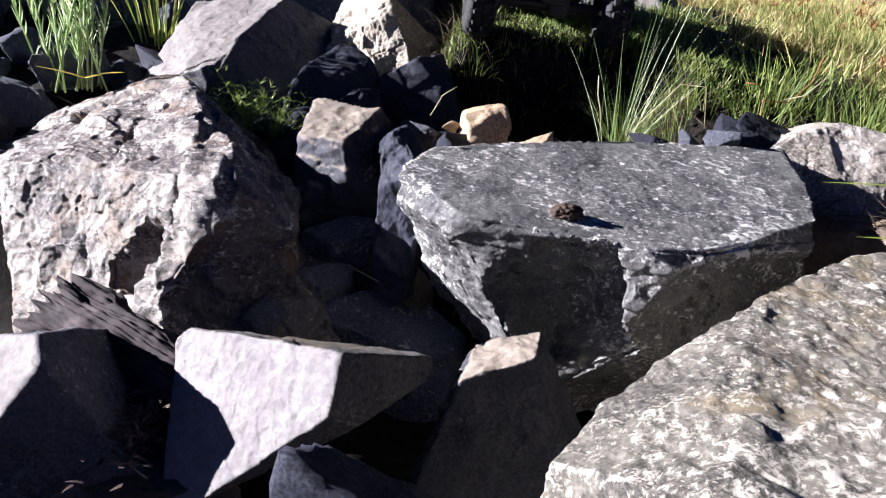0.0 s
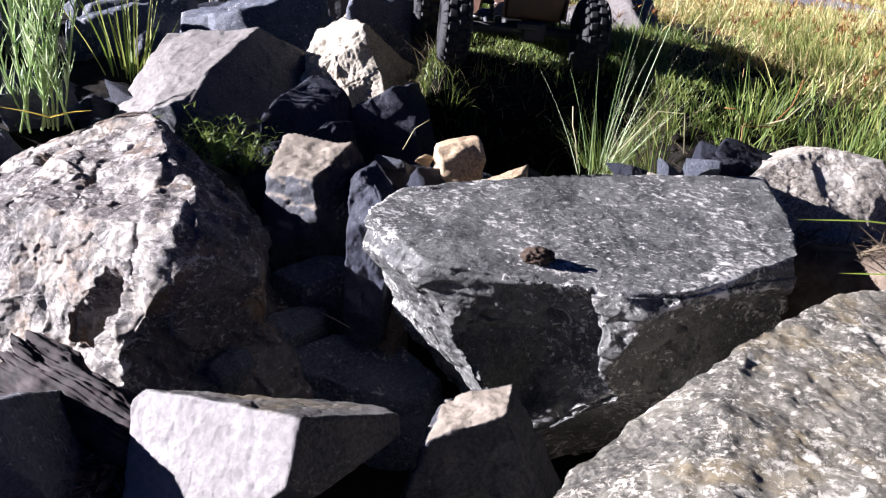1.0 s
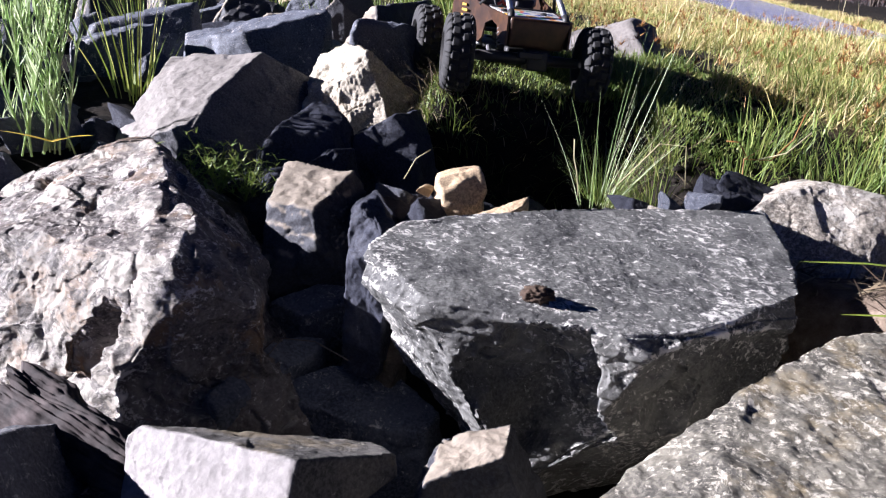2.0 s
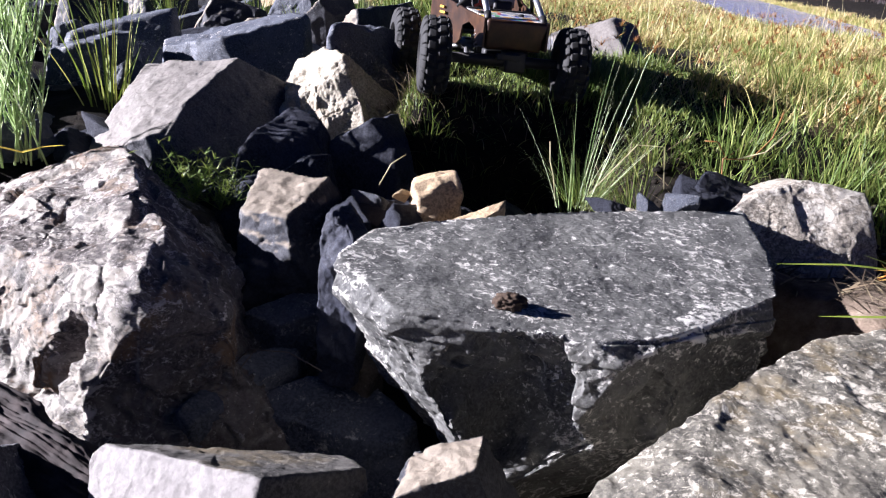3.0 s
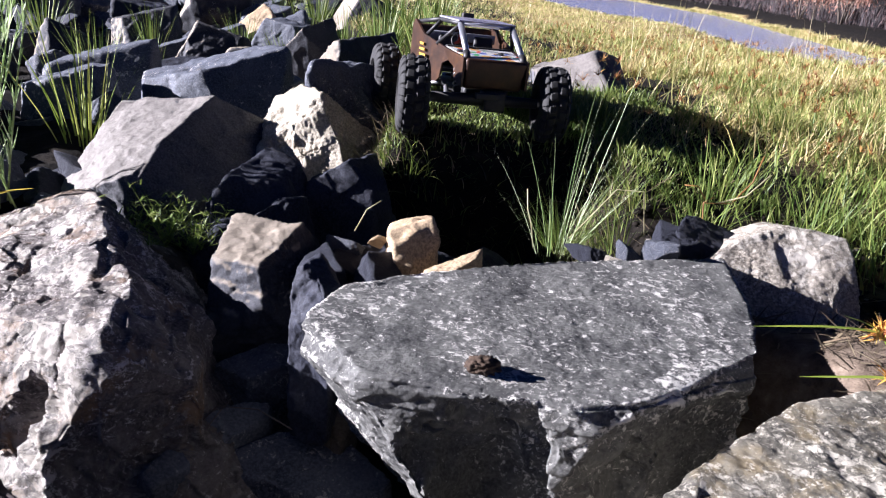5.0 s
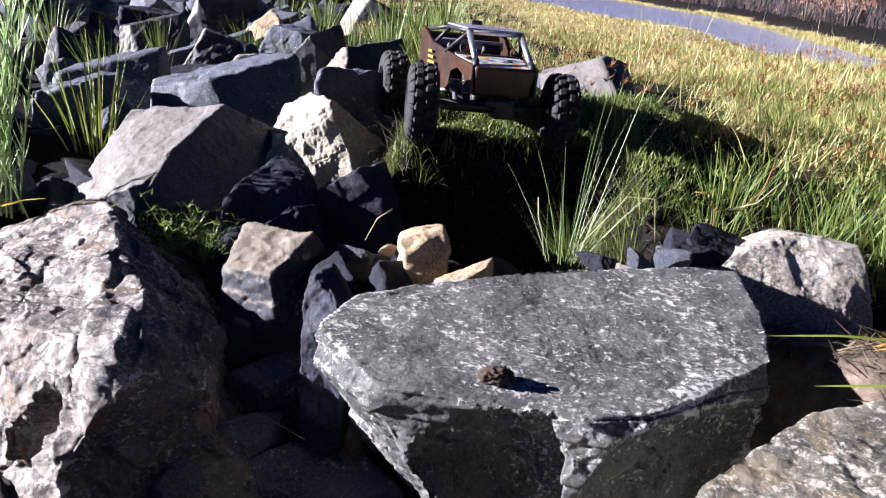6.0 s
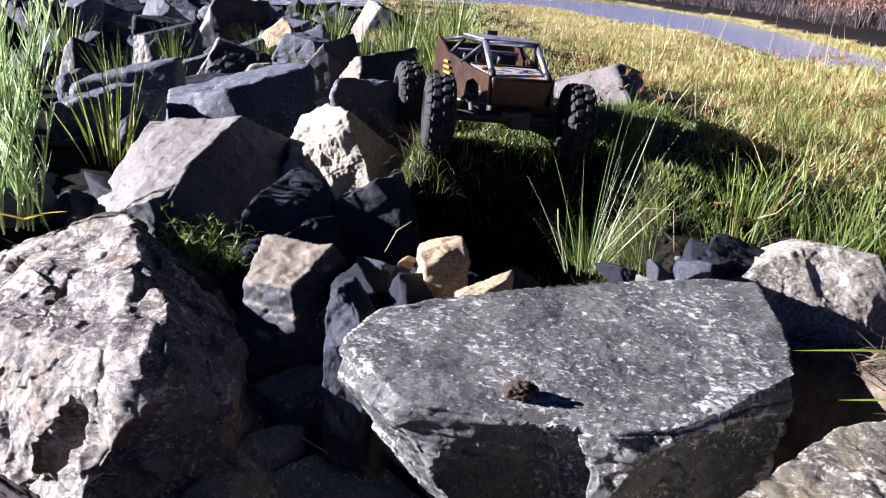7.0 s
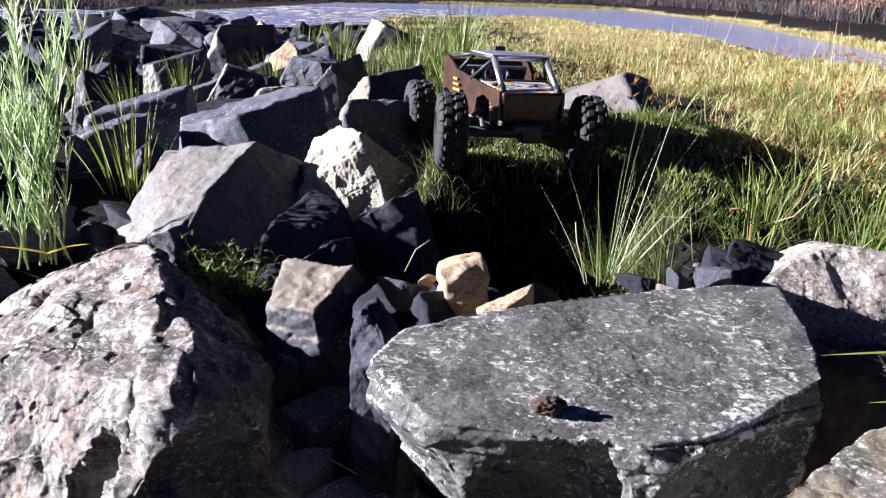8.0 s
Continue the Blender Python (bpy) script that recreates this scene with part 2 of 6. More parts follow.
# ---- materials ----
def rock_material(name, dark, mid, pale, pale_amount, stain, stain_amount, streak=(1.0, 1.0, 1.0), lit_face=None, rimmed=0.05, gloss=0.3, crisp=False):
    """Grey slate: mottled ground, pale lichen crusts and quartz flecks, earthy stains. streak stretches the flecks."""
    m, t, b = nodes_of(name)
    v = place(t)
    sv = add(t, "ShaderNodeVectorMath")
    sv.operation = "MULTIPLY"
    t.links.new(v, sv.inputs[0])
    sv.inputs[1].default_value = streak
    sv = sv.outputs[0]
    base = mix(t, ramp(t, noise_tex(t, v, 11, 9, 0.7), [(0.43 if crisp else 0.38, (0,)), (0.58 if crisp else 0.62, (1,))]), dark, mid)
    base = mix(t, ramp(t, noise_tex(t, v, 260, 4, 0.7), [(0.42, (0,)), (0.60, (0.35 if crisp else 0.6,))]), base, tuple(1.8 * c for c in mid))
    base = mix(t, ramp(t, noise_tex(t, sv, 45, 10, 0.85, 1.6), [(0.52, (0,)), (0.66, (0.45,))]), base, dark)
    patch = noise_tex(t, v, 5.5, 5, 0.6, 0.5)
    crust = noise_tex(t, sv, 42 if crisp else 38, 13, 0.82 if crisp else 0.85, 0.3 if crisp else 0.25)
    both = mix(t, 0.38 if crisp else 0.28, crust, patch)
    # lichen and bruises are thicker along the edges
    rim = t.nodes.new("ShaderNodeAttribute")
    rim.attribute_name = "edge"
    lifted = t.nodes.new("ShaderNodeMath")
    lifted.operation = "MULTIPLY_ADD"
    t.links.new(rim.outputs["Fac"], lifted.inputs[0])
    lifted.inputs[1].default_value = rimmed
    t.links.new(both, lifted.inputs[2])
    both = lifted.outputs[0]
    flecks = ramp(t, both, [(0.562 - pale_amount, (0,)), (0.576 - pale_amount, (0.92,))])
    grains = mix(t, 0.5, noise_tex(t, v, 130, 7, 0.8, 0.5), both)
    spots = ramp(t, grains, [(0.548 - pale_amount, (0,)), (0.558 - pale_amount, (0.75,))])
    st = ramp(t, noise_tex(t, v, 8, 7, 0.75), [(0.60 - stain_amount, (0,)), (0.70 - stain_amount, (0.8,))])
    base = mix(t, st, base, stain)
    base = mix(t, spots, base, pale)
    base = mix(t, flecks, base, pale)
    if lit_face:
        # sunward face painted paler, clean of crust; partly sunlight put into the colour
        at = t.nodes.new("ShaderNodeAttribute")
        at.attribute_name = "lit_face"
        clean = mix(t, ramp(t, noise_tex(t, v, 16, 9, 0.7), [(0.35, (0,)), (0.65, (1,))]), tuple((0.45 if crisp else 0.72) * c for c in lit_face), lit_face)
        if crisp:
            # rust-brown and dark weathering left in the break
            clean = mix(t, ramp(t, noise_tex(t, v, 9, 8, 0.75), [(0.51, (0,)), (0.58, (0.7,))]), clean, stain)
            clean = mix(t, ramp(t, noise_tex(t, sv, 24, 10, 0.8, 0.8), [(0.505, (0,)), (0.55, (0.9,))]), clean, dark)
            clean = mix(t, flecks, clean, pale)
        clean = mix(t, ramp(t, noise_tex(t, v, 120, 6, 0.75), [(0.44, (0,)), (0.58, (0.5,))]), clean, tuple(0.5 * c for c in lit_face))
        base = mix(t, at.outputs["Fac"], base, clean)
    t.links.new(base, b.inputs["Base Color"])
    rr = ramp(t, noise_tex(t, v, 30, 5), [(0.3, (0.55,)), (0.7, (0.85,))])
    t.links.new(rr, b.inputs["Roughness"])
    b.inputs["Specular IOR Level"].default_value = gloss
    h = mix(t, 0.5, noise_tex(t, sv, 75, 12, 0.8), noise_tex(t, v, 300, 6, 0.75))
    h = mix(t, 0.25, h, flecks)
    # small angular breaks
    warp = add(t, "ShaderNodeTexNoise", Scale=60.0, Detail=4.0)
    t.links.new(v, warp.inputs["Vector"])
    ma = t.nodes.new("ShaderNodeVectorMath")
    ma.operation = "MULTIPLY_ADD"
    t.links.new(warp.outputs["Color"], ma.inputs[0])
    ma.inputs[1].default_value = (0.012,) * 3
    t.links.new(sv, ma.inputs[2])
    cells = add(t, "ShaderNodeTexVoronoi", Scale=85.0)
    t.links.new(ma.outputs[0], cells.inputs["Vector"])
    h = mix(t, 0.3, h, cells.outputs["Distance"])
    bump(t, b, h, 1.0, 0.0038 if crisp else 0.0026)
    return m


SLATE = rock_material("slate", (0.05, 0.05, 0.049), (0.13, 0.129, 0.119), (0.70, 0.675, 0.62), 0.004, (0.125, 0.11, 0.085), -0.02, (1.2, 2.1, 2.1), rimmed=0.07, crisp=True)
# near-black; on rocks deep in the gaps it carries part of the shade
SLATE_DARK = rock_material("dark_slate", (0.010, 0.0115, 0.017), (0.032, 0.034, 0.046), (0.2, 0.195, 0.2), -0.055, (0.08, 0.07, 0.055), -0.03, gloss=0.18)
GNEISS = rock_material("lichened_rock", (0.04, 0.035, 0.034), (0.15, 0.13, 0.118), (0.62, 0.57, 0.53), 0.006, (0.2, 0.125, 0.07), 0.06, (1.0, 1.0, 1.6), lit_face=(0.42, 0.385, 0.33), crisp=True)
GNEISS_TAN = rock_material("tan_grey_rock", (0.045, 0.042, 0.036), (0.165, 0.152, 0.12), (0.56, 0.52, 0.43), 0.012, (0.19, 0.15, 0.085), 0.06, (1.3, 1.3, 1.6), crisp=True)
WHITISH = rock_material("whitish_rock", (0.11, 0.095, 0.075), (0.28, 0.25, 0.205), (0.55, 0.51, 0.44), 0.012, (0.24, 0.19, 0.13), 0.0)
TAN_ROCK = rock_material("tan_rock", (0.22, 0.16, 0.1), (0.36, 0.27, 0.17), (0.48, 0.4, 0.3), -0.04, (0.22, 0.13, 0.07), 0.0)
SLATE_PLAIN = rock_material("plain_slate", (0.024, 0.028, 0.039), (0.083, 0.09, 0.11), (0.5, 0.47, 0.44), -0.015, (0.15, 0.13, 0.1), -0.02)
FACED_PALE = rock_material("slate_with_pale_face", (0.03, 0.029, 0.029), (0.085, 0.08, 0.072), (0.36, 0.33, 0.26), -0.02, (0.13, 0.105, 0.065), 0.06, lit_face=(0.27, 0.25, 0.238))
# the paler grey puts sunlight into the colour of the sunward face
LIT_FACE_GREY = rock_material("slate_with_grey_lit_face", (0.025, 0.027, 0.033), (0.085, 0.085, 0.092), (0.4, 0.38, 0.36), -0.03, (0.15, 0.12, 0.09), 0.0, lit_face=(0.22, 0.2, 0.182))
# tan for a split and for sunlit sides; the near-black ground carries shade
SPLIT_LIT_TAN = rock_material("slate_with_tan_split_and_lit_faces", (0.012, 0.013, 0.018), (0.038, 0.039, 0.046), (0.26, 0.25, 0.24), -0.04, (0.13, 0.11, 0.085), 0.0, lit_face=(0.29, 0.245, 0.19))
MUD_ROCK = rock_material("muddy_rock", (0.03, 0.026, 0.022), (0.09, 0.072, 0.052), (0.3, 0.25, 0.17), -0.03, (0.12, 0.085, 0.05), 0.06)
CREAM_ROCK = rock_material("cream_rock", (0.19, 0.165, 0.125), (0.32, 0.285, 0.22), (0.52, 0.475, 0.39), 0.0, (0.15, 0.11, 0.07), 0.03)

# ---- ground and water ----
def smooth(a, b, x):
    t = np.clip((x - a) / (b - a), 0, 1)
    return t * t * (3 - 2 * t)


POND = [(6.8, 1.5), (4.6, 3.0), (3.05, 5.2), (3.0, 6.5), (3.35, 9.2), (2.8, 10.2), (1.9, 14.2), (0.2, 13.2), (-1.4, 11.2), (-2.5, 9.7), (-3.8, 9.4), (-9.0, 9.6),
        (-11.0, 13.5), (-4.6, 14.5), (-3.2, 25.0), (0.3, 27.5), (5.6, 25.8), (5.85, 16.3), (4.85, 10.3), (4.45, 8.0), (5.4, 5.5), (8.5, 2.5)]
WATER = -0.20


def pond_depth(x, y):
    """Signed distance to the pond's shore, inside positive."""
    best, inside = np.full(x.shape, 1e9), np.zeros(x.shape, bool)
    for (ax, ay), (bx, by) in zip(POND, POND[1:] + POND[:1]):
        dx, dy = bx - ax, by - ay
        k = np.clip(((x - ax) * dx + (y - ay) * dy) / (dx * dx + dy * dy), 0, 1)
        best = np.minimum(best, np.hypot(x - ax - k * dx, y - ay - k * dy))
        cross = (ay > y) != (by > y)
        inside ^= cross & (x < (bx - ax) * (y - ay) / (by - ay + 1e-12) + ax)
    return np.where(inside, best, -best)


EDGE_Y = [-5, 0.5, 0.8, 1.0, 1.12, 1.2, 1.36, 1.42, 1.7, 2.2, 2.8, 3.5, 5.0, 7.0, 12.0]
EDGE_X = [0.55, 0.5, 0.40, 0.30, 0.29, 0.30, 0.29, -0.08, -0.08, -0.02, -0.12, -0.25, -0.5, -0.8, -0.8]
BANK_Y = [-5, 0.6, 0.82, 0.95, 1.12, 1.2, 1.36, 1.7, 2.5, 5.0, 60.0]
BANK_Z = [-0.25, -0.095, -0.090, -0.115, -0.085, -0.06, 0.010, 0.035, 0.025, -0.06, -0.10]
PIT_Y = [-5, 0.9, 1.32, 2.0, 4.0, 9.0]
PIT_Z = [-0.39, -0.365, -0.27, -0.20, -0.16, -0.22]


def bank_share(x, y):
    """1 on the grassy bank, 0 among the rocks."""
    p = np.stack([x * 3, y * 3, np.zeros_like(x)], 1)
    along = y - 0.35 * np.clip(x - 0.1, -0.25, 0.3) * smooth(1.15, 1.3, y) * smooth(2.0, 1.6, y)
    return smooth(-0.06, 0.10, x - np.interp(along, EDGE_Y, EDGE_X) + 0.04 * vnoise(p * 2, 5) + 0.45 * vnoise(p * 0.35, 6) * smooth(-0.1, -1.2, y))


def height(x, y):
    p = np.stack([x, y, np.zeros_like(x)], 1)
    near = np.exp(-np.hypot(x, y) / 30)
    bank = np.interp(y, BANK_Y, BANK_Z) + 0.012 * fbm(p * 5, 4, 3) * near + 0.03 * fbm(p * 0.7, 2, 8)
    pit = np.interp(y, PIT_Y, PIT_Z) + 0.02 * fbm(p * 7, 4, 4) + 0.14 * smooth(-0.42, -0.58, x) * smooth(0.95, 1.1, y) * smooth(2.1, 1.75, y)
    z = pit + (bank - pit) * bank_share(x, y) + (0.003 * fbm(p * 30, 3, 14) + 0.008 * fbm(p * 9, 2, 15)) * np.exp(-((x - 0.2) ** 2 + (y - 1.1) ** 2) / 0.25)
    d = pond_depth(x, y)
    z = np.where(d > -0.8, z + (WATER - 0.25 - z) * smooth(-0.8, 0.5, d), z)
    far = np.hypot(x, y - 15)
    return z + 0.5 * smooth(0.0, 1.2, -d) * smooth(20, 45, far) + 5.0 * smooth(50, 300, far)


def mud_share(x, y):
    """1 on the patch of pale dried mud at the near shore."""
    return np.exp(-((x - 2.5) / 0.35) ** 2 - ((y - 4.5) / 0.5) ** 2)


def earth_material():
    m, t, b = nodes_of("earth")
    co = t.nodes.new("ShaderNodeTexCoord").outputs["Object"]
    # near-black ground tone: part of the hollow's shade is put into the colour
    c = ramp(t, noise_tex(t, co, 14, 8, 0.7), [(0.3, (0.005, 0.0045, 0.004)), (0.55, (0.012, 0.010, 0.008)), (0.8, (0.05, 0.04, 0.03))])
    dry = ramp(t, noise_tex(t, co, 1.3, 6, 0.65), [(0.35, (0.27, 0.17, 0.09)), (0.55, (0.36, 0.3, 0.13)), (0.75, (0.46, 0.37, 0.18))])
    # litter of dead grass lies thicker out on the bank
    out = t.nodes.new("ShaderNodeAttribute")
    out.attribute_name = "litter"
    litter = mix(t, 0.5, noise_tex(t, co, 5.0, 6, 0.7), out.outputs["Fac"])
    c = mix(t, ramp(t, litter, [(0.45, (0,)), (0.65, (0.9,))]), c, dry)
    brown = t.nodes.new("ShaderNodeAttribute")
    brown.attribute_name = "brown"
    clay = ramp(t, noise_tex(t, co, 26, 9, 0.75), [(0.35, (0.07, 0.052, 0.038)), (0.6, (0.2, 0.155, 0.115)), (0.75, (0.36, 0.3, 0.235))])
    c = mix(t, brown.outputs["Fac"], c, clay)
    mud = t.nodes.new("ShaderNodeAttribute")
    mud.attribute_name = "mud"
    c = mix(t, ramp(t, mud.outputs["Fac"], [(0.3, (0,)), (0.5, (1,))]), c, (0.72, 0.68, 0.64))
    t.links.new(c, b.inputs["Base Color"])
    b.inputs["Roughness"].default_value = 0.95
    b.inputs["Specular IOR Level"].default_value = 0.1
    bump(t, b, noise_tex(t, co, 70, 8, 0.7), 0.8, 0.006)
    return m


EARTH = earth_material()
u = np.linspace(-1, 1, 401)
gx = 0.30 + 0.2 * np.sinh(u * 8.4)
gy = 1.12 + 0.2 * np.sinh(u * 8.4)
xx, yy = np.meshgrid(gx, gy)
xx, yy = xx.ravel(), yy.ravel()
k = len(u)
i = np.arange(k * k).reshape(k, k)
quads = np.stack([i[:-1, :-1], i[:-1, 1:], i[1:, 1:], i[1:, :-1]], -1).reshape(-1, 4)
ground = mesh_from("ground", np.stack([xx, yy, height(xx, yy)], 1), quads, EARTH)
beyond = (np.hypot(xx, yy) > 13) | ((xx > 4.3) & (yy > 4))
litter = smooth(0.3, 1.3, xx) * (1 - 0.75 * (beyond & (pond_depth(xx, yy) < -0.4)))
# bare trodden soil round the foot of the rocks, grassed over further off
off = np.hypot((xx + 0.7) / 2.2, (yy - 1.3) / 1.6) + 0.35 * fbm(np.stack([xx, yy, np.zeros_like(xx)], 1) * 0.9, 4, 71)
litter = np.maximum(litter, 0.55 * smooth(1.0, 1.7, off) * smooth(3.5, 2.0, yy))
ground.data.attributes.new("brown", "FLOAT", "POINT").data.foreach_set("value", smooth(0.38, 0.46, xx) * smooth(1.1, 0.95, xx) * smooth(0.4, 0.5, yy) * (1 - smooth(0.92, 1.02, yy)))
ground.data.attributes.new("mud", "FLOAT", "POINT").data.foreach_set("value", mud_share(xx, yy))
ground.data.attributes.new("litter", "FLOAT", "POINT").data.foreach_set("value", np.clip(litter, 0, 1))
tagged(ground, "dry earthy bank of brown soil sloping to a pond", "ground", kind="structure")

wm, wt, wb = nodes_of("pond_water")
wb.inputs["Base Color"].default_value = (0.32, 0.32, 0.4, 1)
wb.inputs["Roughness"].default_value = 0.12
wb.inputs["IOR"].default_value = 1.33
bump(wt, wb, noise_tex(wt, wt.nodes.new("ShaderNodeTexCoord").outputs["Object"], 7, 5, 0.6), 0.7, 0.05)
bm = bmesh.new()
bm.faces.new([bm.verts.new((x * 1.02, y, WATER)) for x, y in POND])
bmesh.ops.triangulate(bm, faces=bm.faces[:])
water = part("water", bm, wm, None, smooth=False)
tagged(water, "still blue-grey pond water behind the rocks", "water", kind="structure")

# ---- rocks ----
def rock(label, material, centre, planes, level=5, seed=1, lit_face=None, **how):
    how["bites"] = [(x - centre[0], y - centre[1], z - centre[2], s) for x, y, z, s in how.get("bites", ())]
    v, f, edge = chipped(planes, level, seed, **how)
    ob = mesh_from("rock", v, f, material)
    ob.data.attributes.new("edge", "FLOAT", "POINT").data.foreach_set("value", edge)
    # weight of the paler colour: vertices turned towards the given, sunward direction
    if lit_face:
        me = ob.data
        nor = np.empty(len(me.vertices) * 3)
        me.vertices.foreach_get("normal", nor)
        share = np.clip((nor.reshape(-1, 3) @ np.array(Vector(lit_face).normalized()) - 0.70) / 0.12, 0, 1)
        me.attributes.new("lit_face", "FLOAT", "POINT").data.foreach_set("value", share)
    ob.location = centre
    return tagged(ob, label, "rock")


rock("broad flat dark grey slate slab with white flecks, lying among boulders", SLATE, (0.2, 0.76, -0.13), [(-71, 83, 0.089), (-144, 25, 0.244), (-146, -30, 0.174), (-98, 6, 0.149), (-106, 42, 0.179), (-74, 44, 0.144), (-54, 36, 0.153), (-88, 24, 0.162), (-40, 30, 0.186), (-60, -8, 0.126), (-30, 5, 0.206), (-14, -6, 0.204), (-6, -4, 0.228), (106, -10, 0.127), (111, -12, 0.116), (122, -10, 0.142), (156, 0, 0.233), (-172, 10, 0.282), (-66, -34, 0.127), (0, -90, 0.2)], 8, 2, crisp=260, rough=0.008, grain=0.0009, chips=4, chip=0.02, facets=18, facet=0.6, calm=0.9, flakes=70, foliate=0.0006, broken=((0.05, 0.0012, 0.05), (0.02, 0.0004, 0.05)), lie=(1, 1, 1.4), bed=(0.04, -0.115, 0.99), beds=((0, 0.1, 1), 0.02, 0.003), bites=((0.11, 0.555, -0.165, 0.10), (-0.026, 0.634, -0.060, 0.016), (0.27, 0.59, -0.15, 0.06)))
rock("rugged boulder with a pointed top and a pale broken face", GNEISS, (-0.43, 0.98, -0.2), [(-150, 72, 0.108), (-168, 64, 0.13), (27, 53, 0.147), (13, 37, 0.146), (-120, 28, 0.151), (-60, 30, 0.232), (98, 30, 0.277), (60, 15, 0.228), (160, 10, 0.307), (-150, 0, 0.204), (-115, -15, 0.26), (0, -90, 0.16)], 8, 3, crisp=170, rough=0.012, grain=0.0012, chips=6, chip=0.03, facets=22, facet=0.75, flakes=60, foliate=0.0014, broken=((0.085, 0.001, 0.09), (0.03, 0.0002, 0.05)), lie=(1.2, 1.2, 0.8), lit_face=(-0.45, -0.76, 0.47), bed=(-0.3, -0.75, 0.6), lobes=([(-150, 72, 0.108), (27, 53, 0.147), (-14, 58, 0.197), (-74, 6, 0.27), (-130, 27, 0.119), (-20, -5, 0.3), (10, 10, 0.198), (-60, -20, 0.287), (75, 5, 0.05), (180, 0, 0.15), (0, -90, 0.16)],), bites=((-0.372, 0.735, -0.150, 0.036), (-0.392, 0.742, -0.195, 0.042), (-0.50, 0.80, -0.14, 0.032)))
rock("large grey boulder with rough lichened top", GNEISS_TAN, (0.36, 0.45, -0.2), [(-100, 87, 0.144), (162, 66, 0.176), (149, 0, 0.191), (128, 0, 0.121), (115, 8, 0.204), (108, 40, 0.229), (0, 0, 0.26), (-90, 5, 0.22), (-140, 20, 0.3), (0, -90, 0.14), (75, 3, 0.299)], 8, 5, crisp=170, rough=0.01, grain=0.0016, chips=5, chip=0.03, facets=26, facet=0.25, flakes=120, foliate=0.0004, broken=((0.05, 0.0004, 0.02), (0.018, 0.0001, 0.03)), lie=(0.7, 1, 1.2), bed=(0.6, 0.5, 0.6))
rock("pale block of stone with a flat sunlit face", FACED_PALE, (-0.15, 0.54, -0.235), [(-129, 33, 0.068), (88, 62, 0.072), (-41, 22, 0.116), (100, 10, 0.065), (-170, 0, 0.113), (20, 0, 0.131), (-70, -20, 0.074), (-31, -51, 0.03), (0, -90, 0.1)], 7, 6, lit_face=(-0.53, -0.65, 0.54), crisp=240, rough=0.01, grain=0.0009, chips=3, chip=0.03, facets=8, facet=0.3, flakes=50, calm=0.3, bed=(-0.53, -0.65, 0.54), broken=((0.05, 0.0005, 0.03), (0.018, 0.0002, 0.04)))
rock("grey slate boulder with a pale sloping face", LIT_FACE_GREY, (-0.40, 1.47, -0.12), [(-148, 50, 0.143), (-138, 66, 0.126), (-38, 42, 0.111), (-30, 15, 0.127), (82, 47, 0.164), (60, 60, 0.176), (176, 7, 0.192), (-110, -5, 0.201), (-70, 0, 0.182), (0, -90, 0.1), (95, 0, 0.2), (10, 0, 0.17)], 7, 7, lit_face=(-0.62, -0.4, 0.7), crisp=220, rough=0.012, grain=0.0008, chips=5, chip=0.04, facets=12, facet=0.5, flakes=24, broken=((0.09, 0.001, 0.03), (0.03, 0.0003, 0.03)))
rock("jagged cream-coloured rock with a broken face", CREAM_ROCK, (-0.19, 1.5, -0.08), [(-150, 42, 0.078), (-120, 20, 0.071), (80, 40, 0.153), (40, 55, 0.143), (-20, 30, 0.111), (-104, 20, 0.052), (178, 5, 0.085), (95, 0, 0.12), (0, -90, 0.14)], 7, 8, crisp=180, rough=0.03, grain=0.002, chips=4, chip=0.05, facets=12, facet=0.9, flakes=50, broken=((0.06, 0.0015, 0.1), (0.025, 0.0005, 0.1)), lie=(1, 1, 0.6), bed=(1, 0.3, 0.3), foliate=0.0012)
rock("dark rounded slate boulder behind the cream rock", SLATE_PLAIN, (-0.12, 1.71, -0.079), [(132, -1, 0.073), (-180, -90, 0.121), (-180, -1, 0.077), (-45, 28, 0.111), (-54, -3, 0.102), (-51, 22, 0.108), (19, -3, 0.142), (-111, -2, 0.134), (3, 11, 0.122), (-1, -4, 0.121), (-26, 29, 0.122), (159, -1, 0.072), (83, 76, 0.177), (31, 64, 0.179), (137, 70, 0.178), (-45, 57, 0.169), (169, 36, 0.154), (112, 44, 0.174)], 6, 22, crisp=220, rough=0.015, flakes=20, facets=10, broken=((0.07, 0.0009, 0.044), (0.025, 0.0003, 0.044)))
# added rock: its dark body fills the black hollow below the tyre
rock("dark filler rock added below the front of the model car in place of shade", SLATE_DARK, (-0.027, 1.423, -0.255), [(-2, -1, 0.048), (167, -1, 0.056), (-172, -1, 0.054), (98, -1, 0.097), (12, -1, 0.056), (-77, -2, 0.071), (0, -90, 0.137), (-36, 81, 0.175), (-100, 15, 0.084), (-158, 6, 0.07), (-56, 16, 0.084), (-63, 57, 0.152)], 6, 23, crisp=120, rough=0.012, facets=8, facet=0.7, broken=((0.06, 0.0015, 0.06), (0.022, 0.0005, 0.06)))
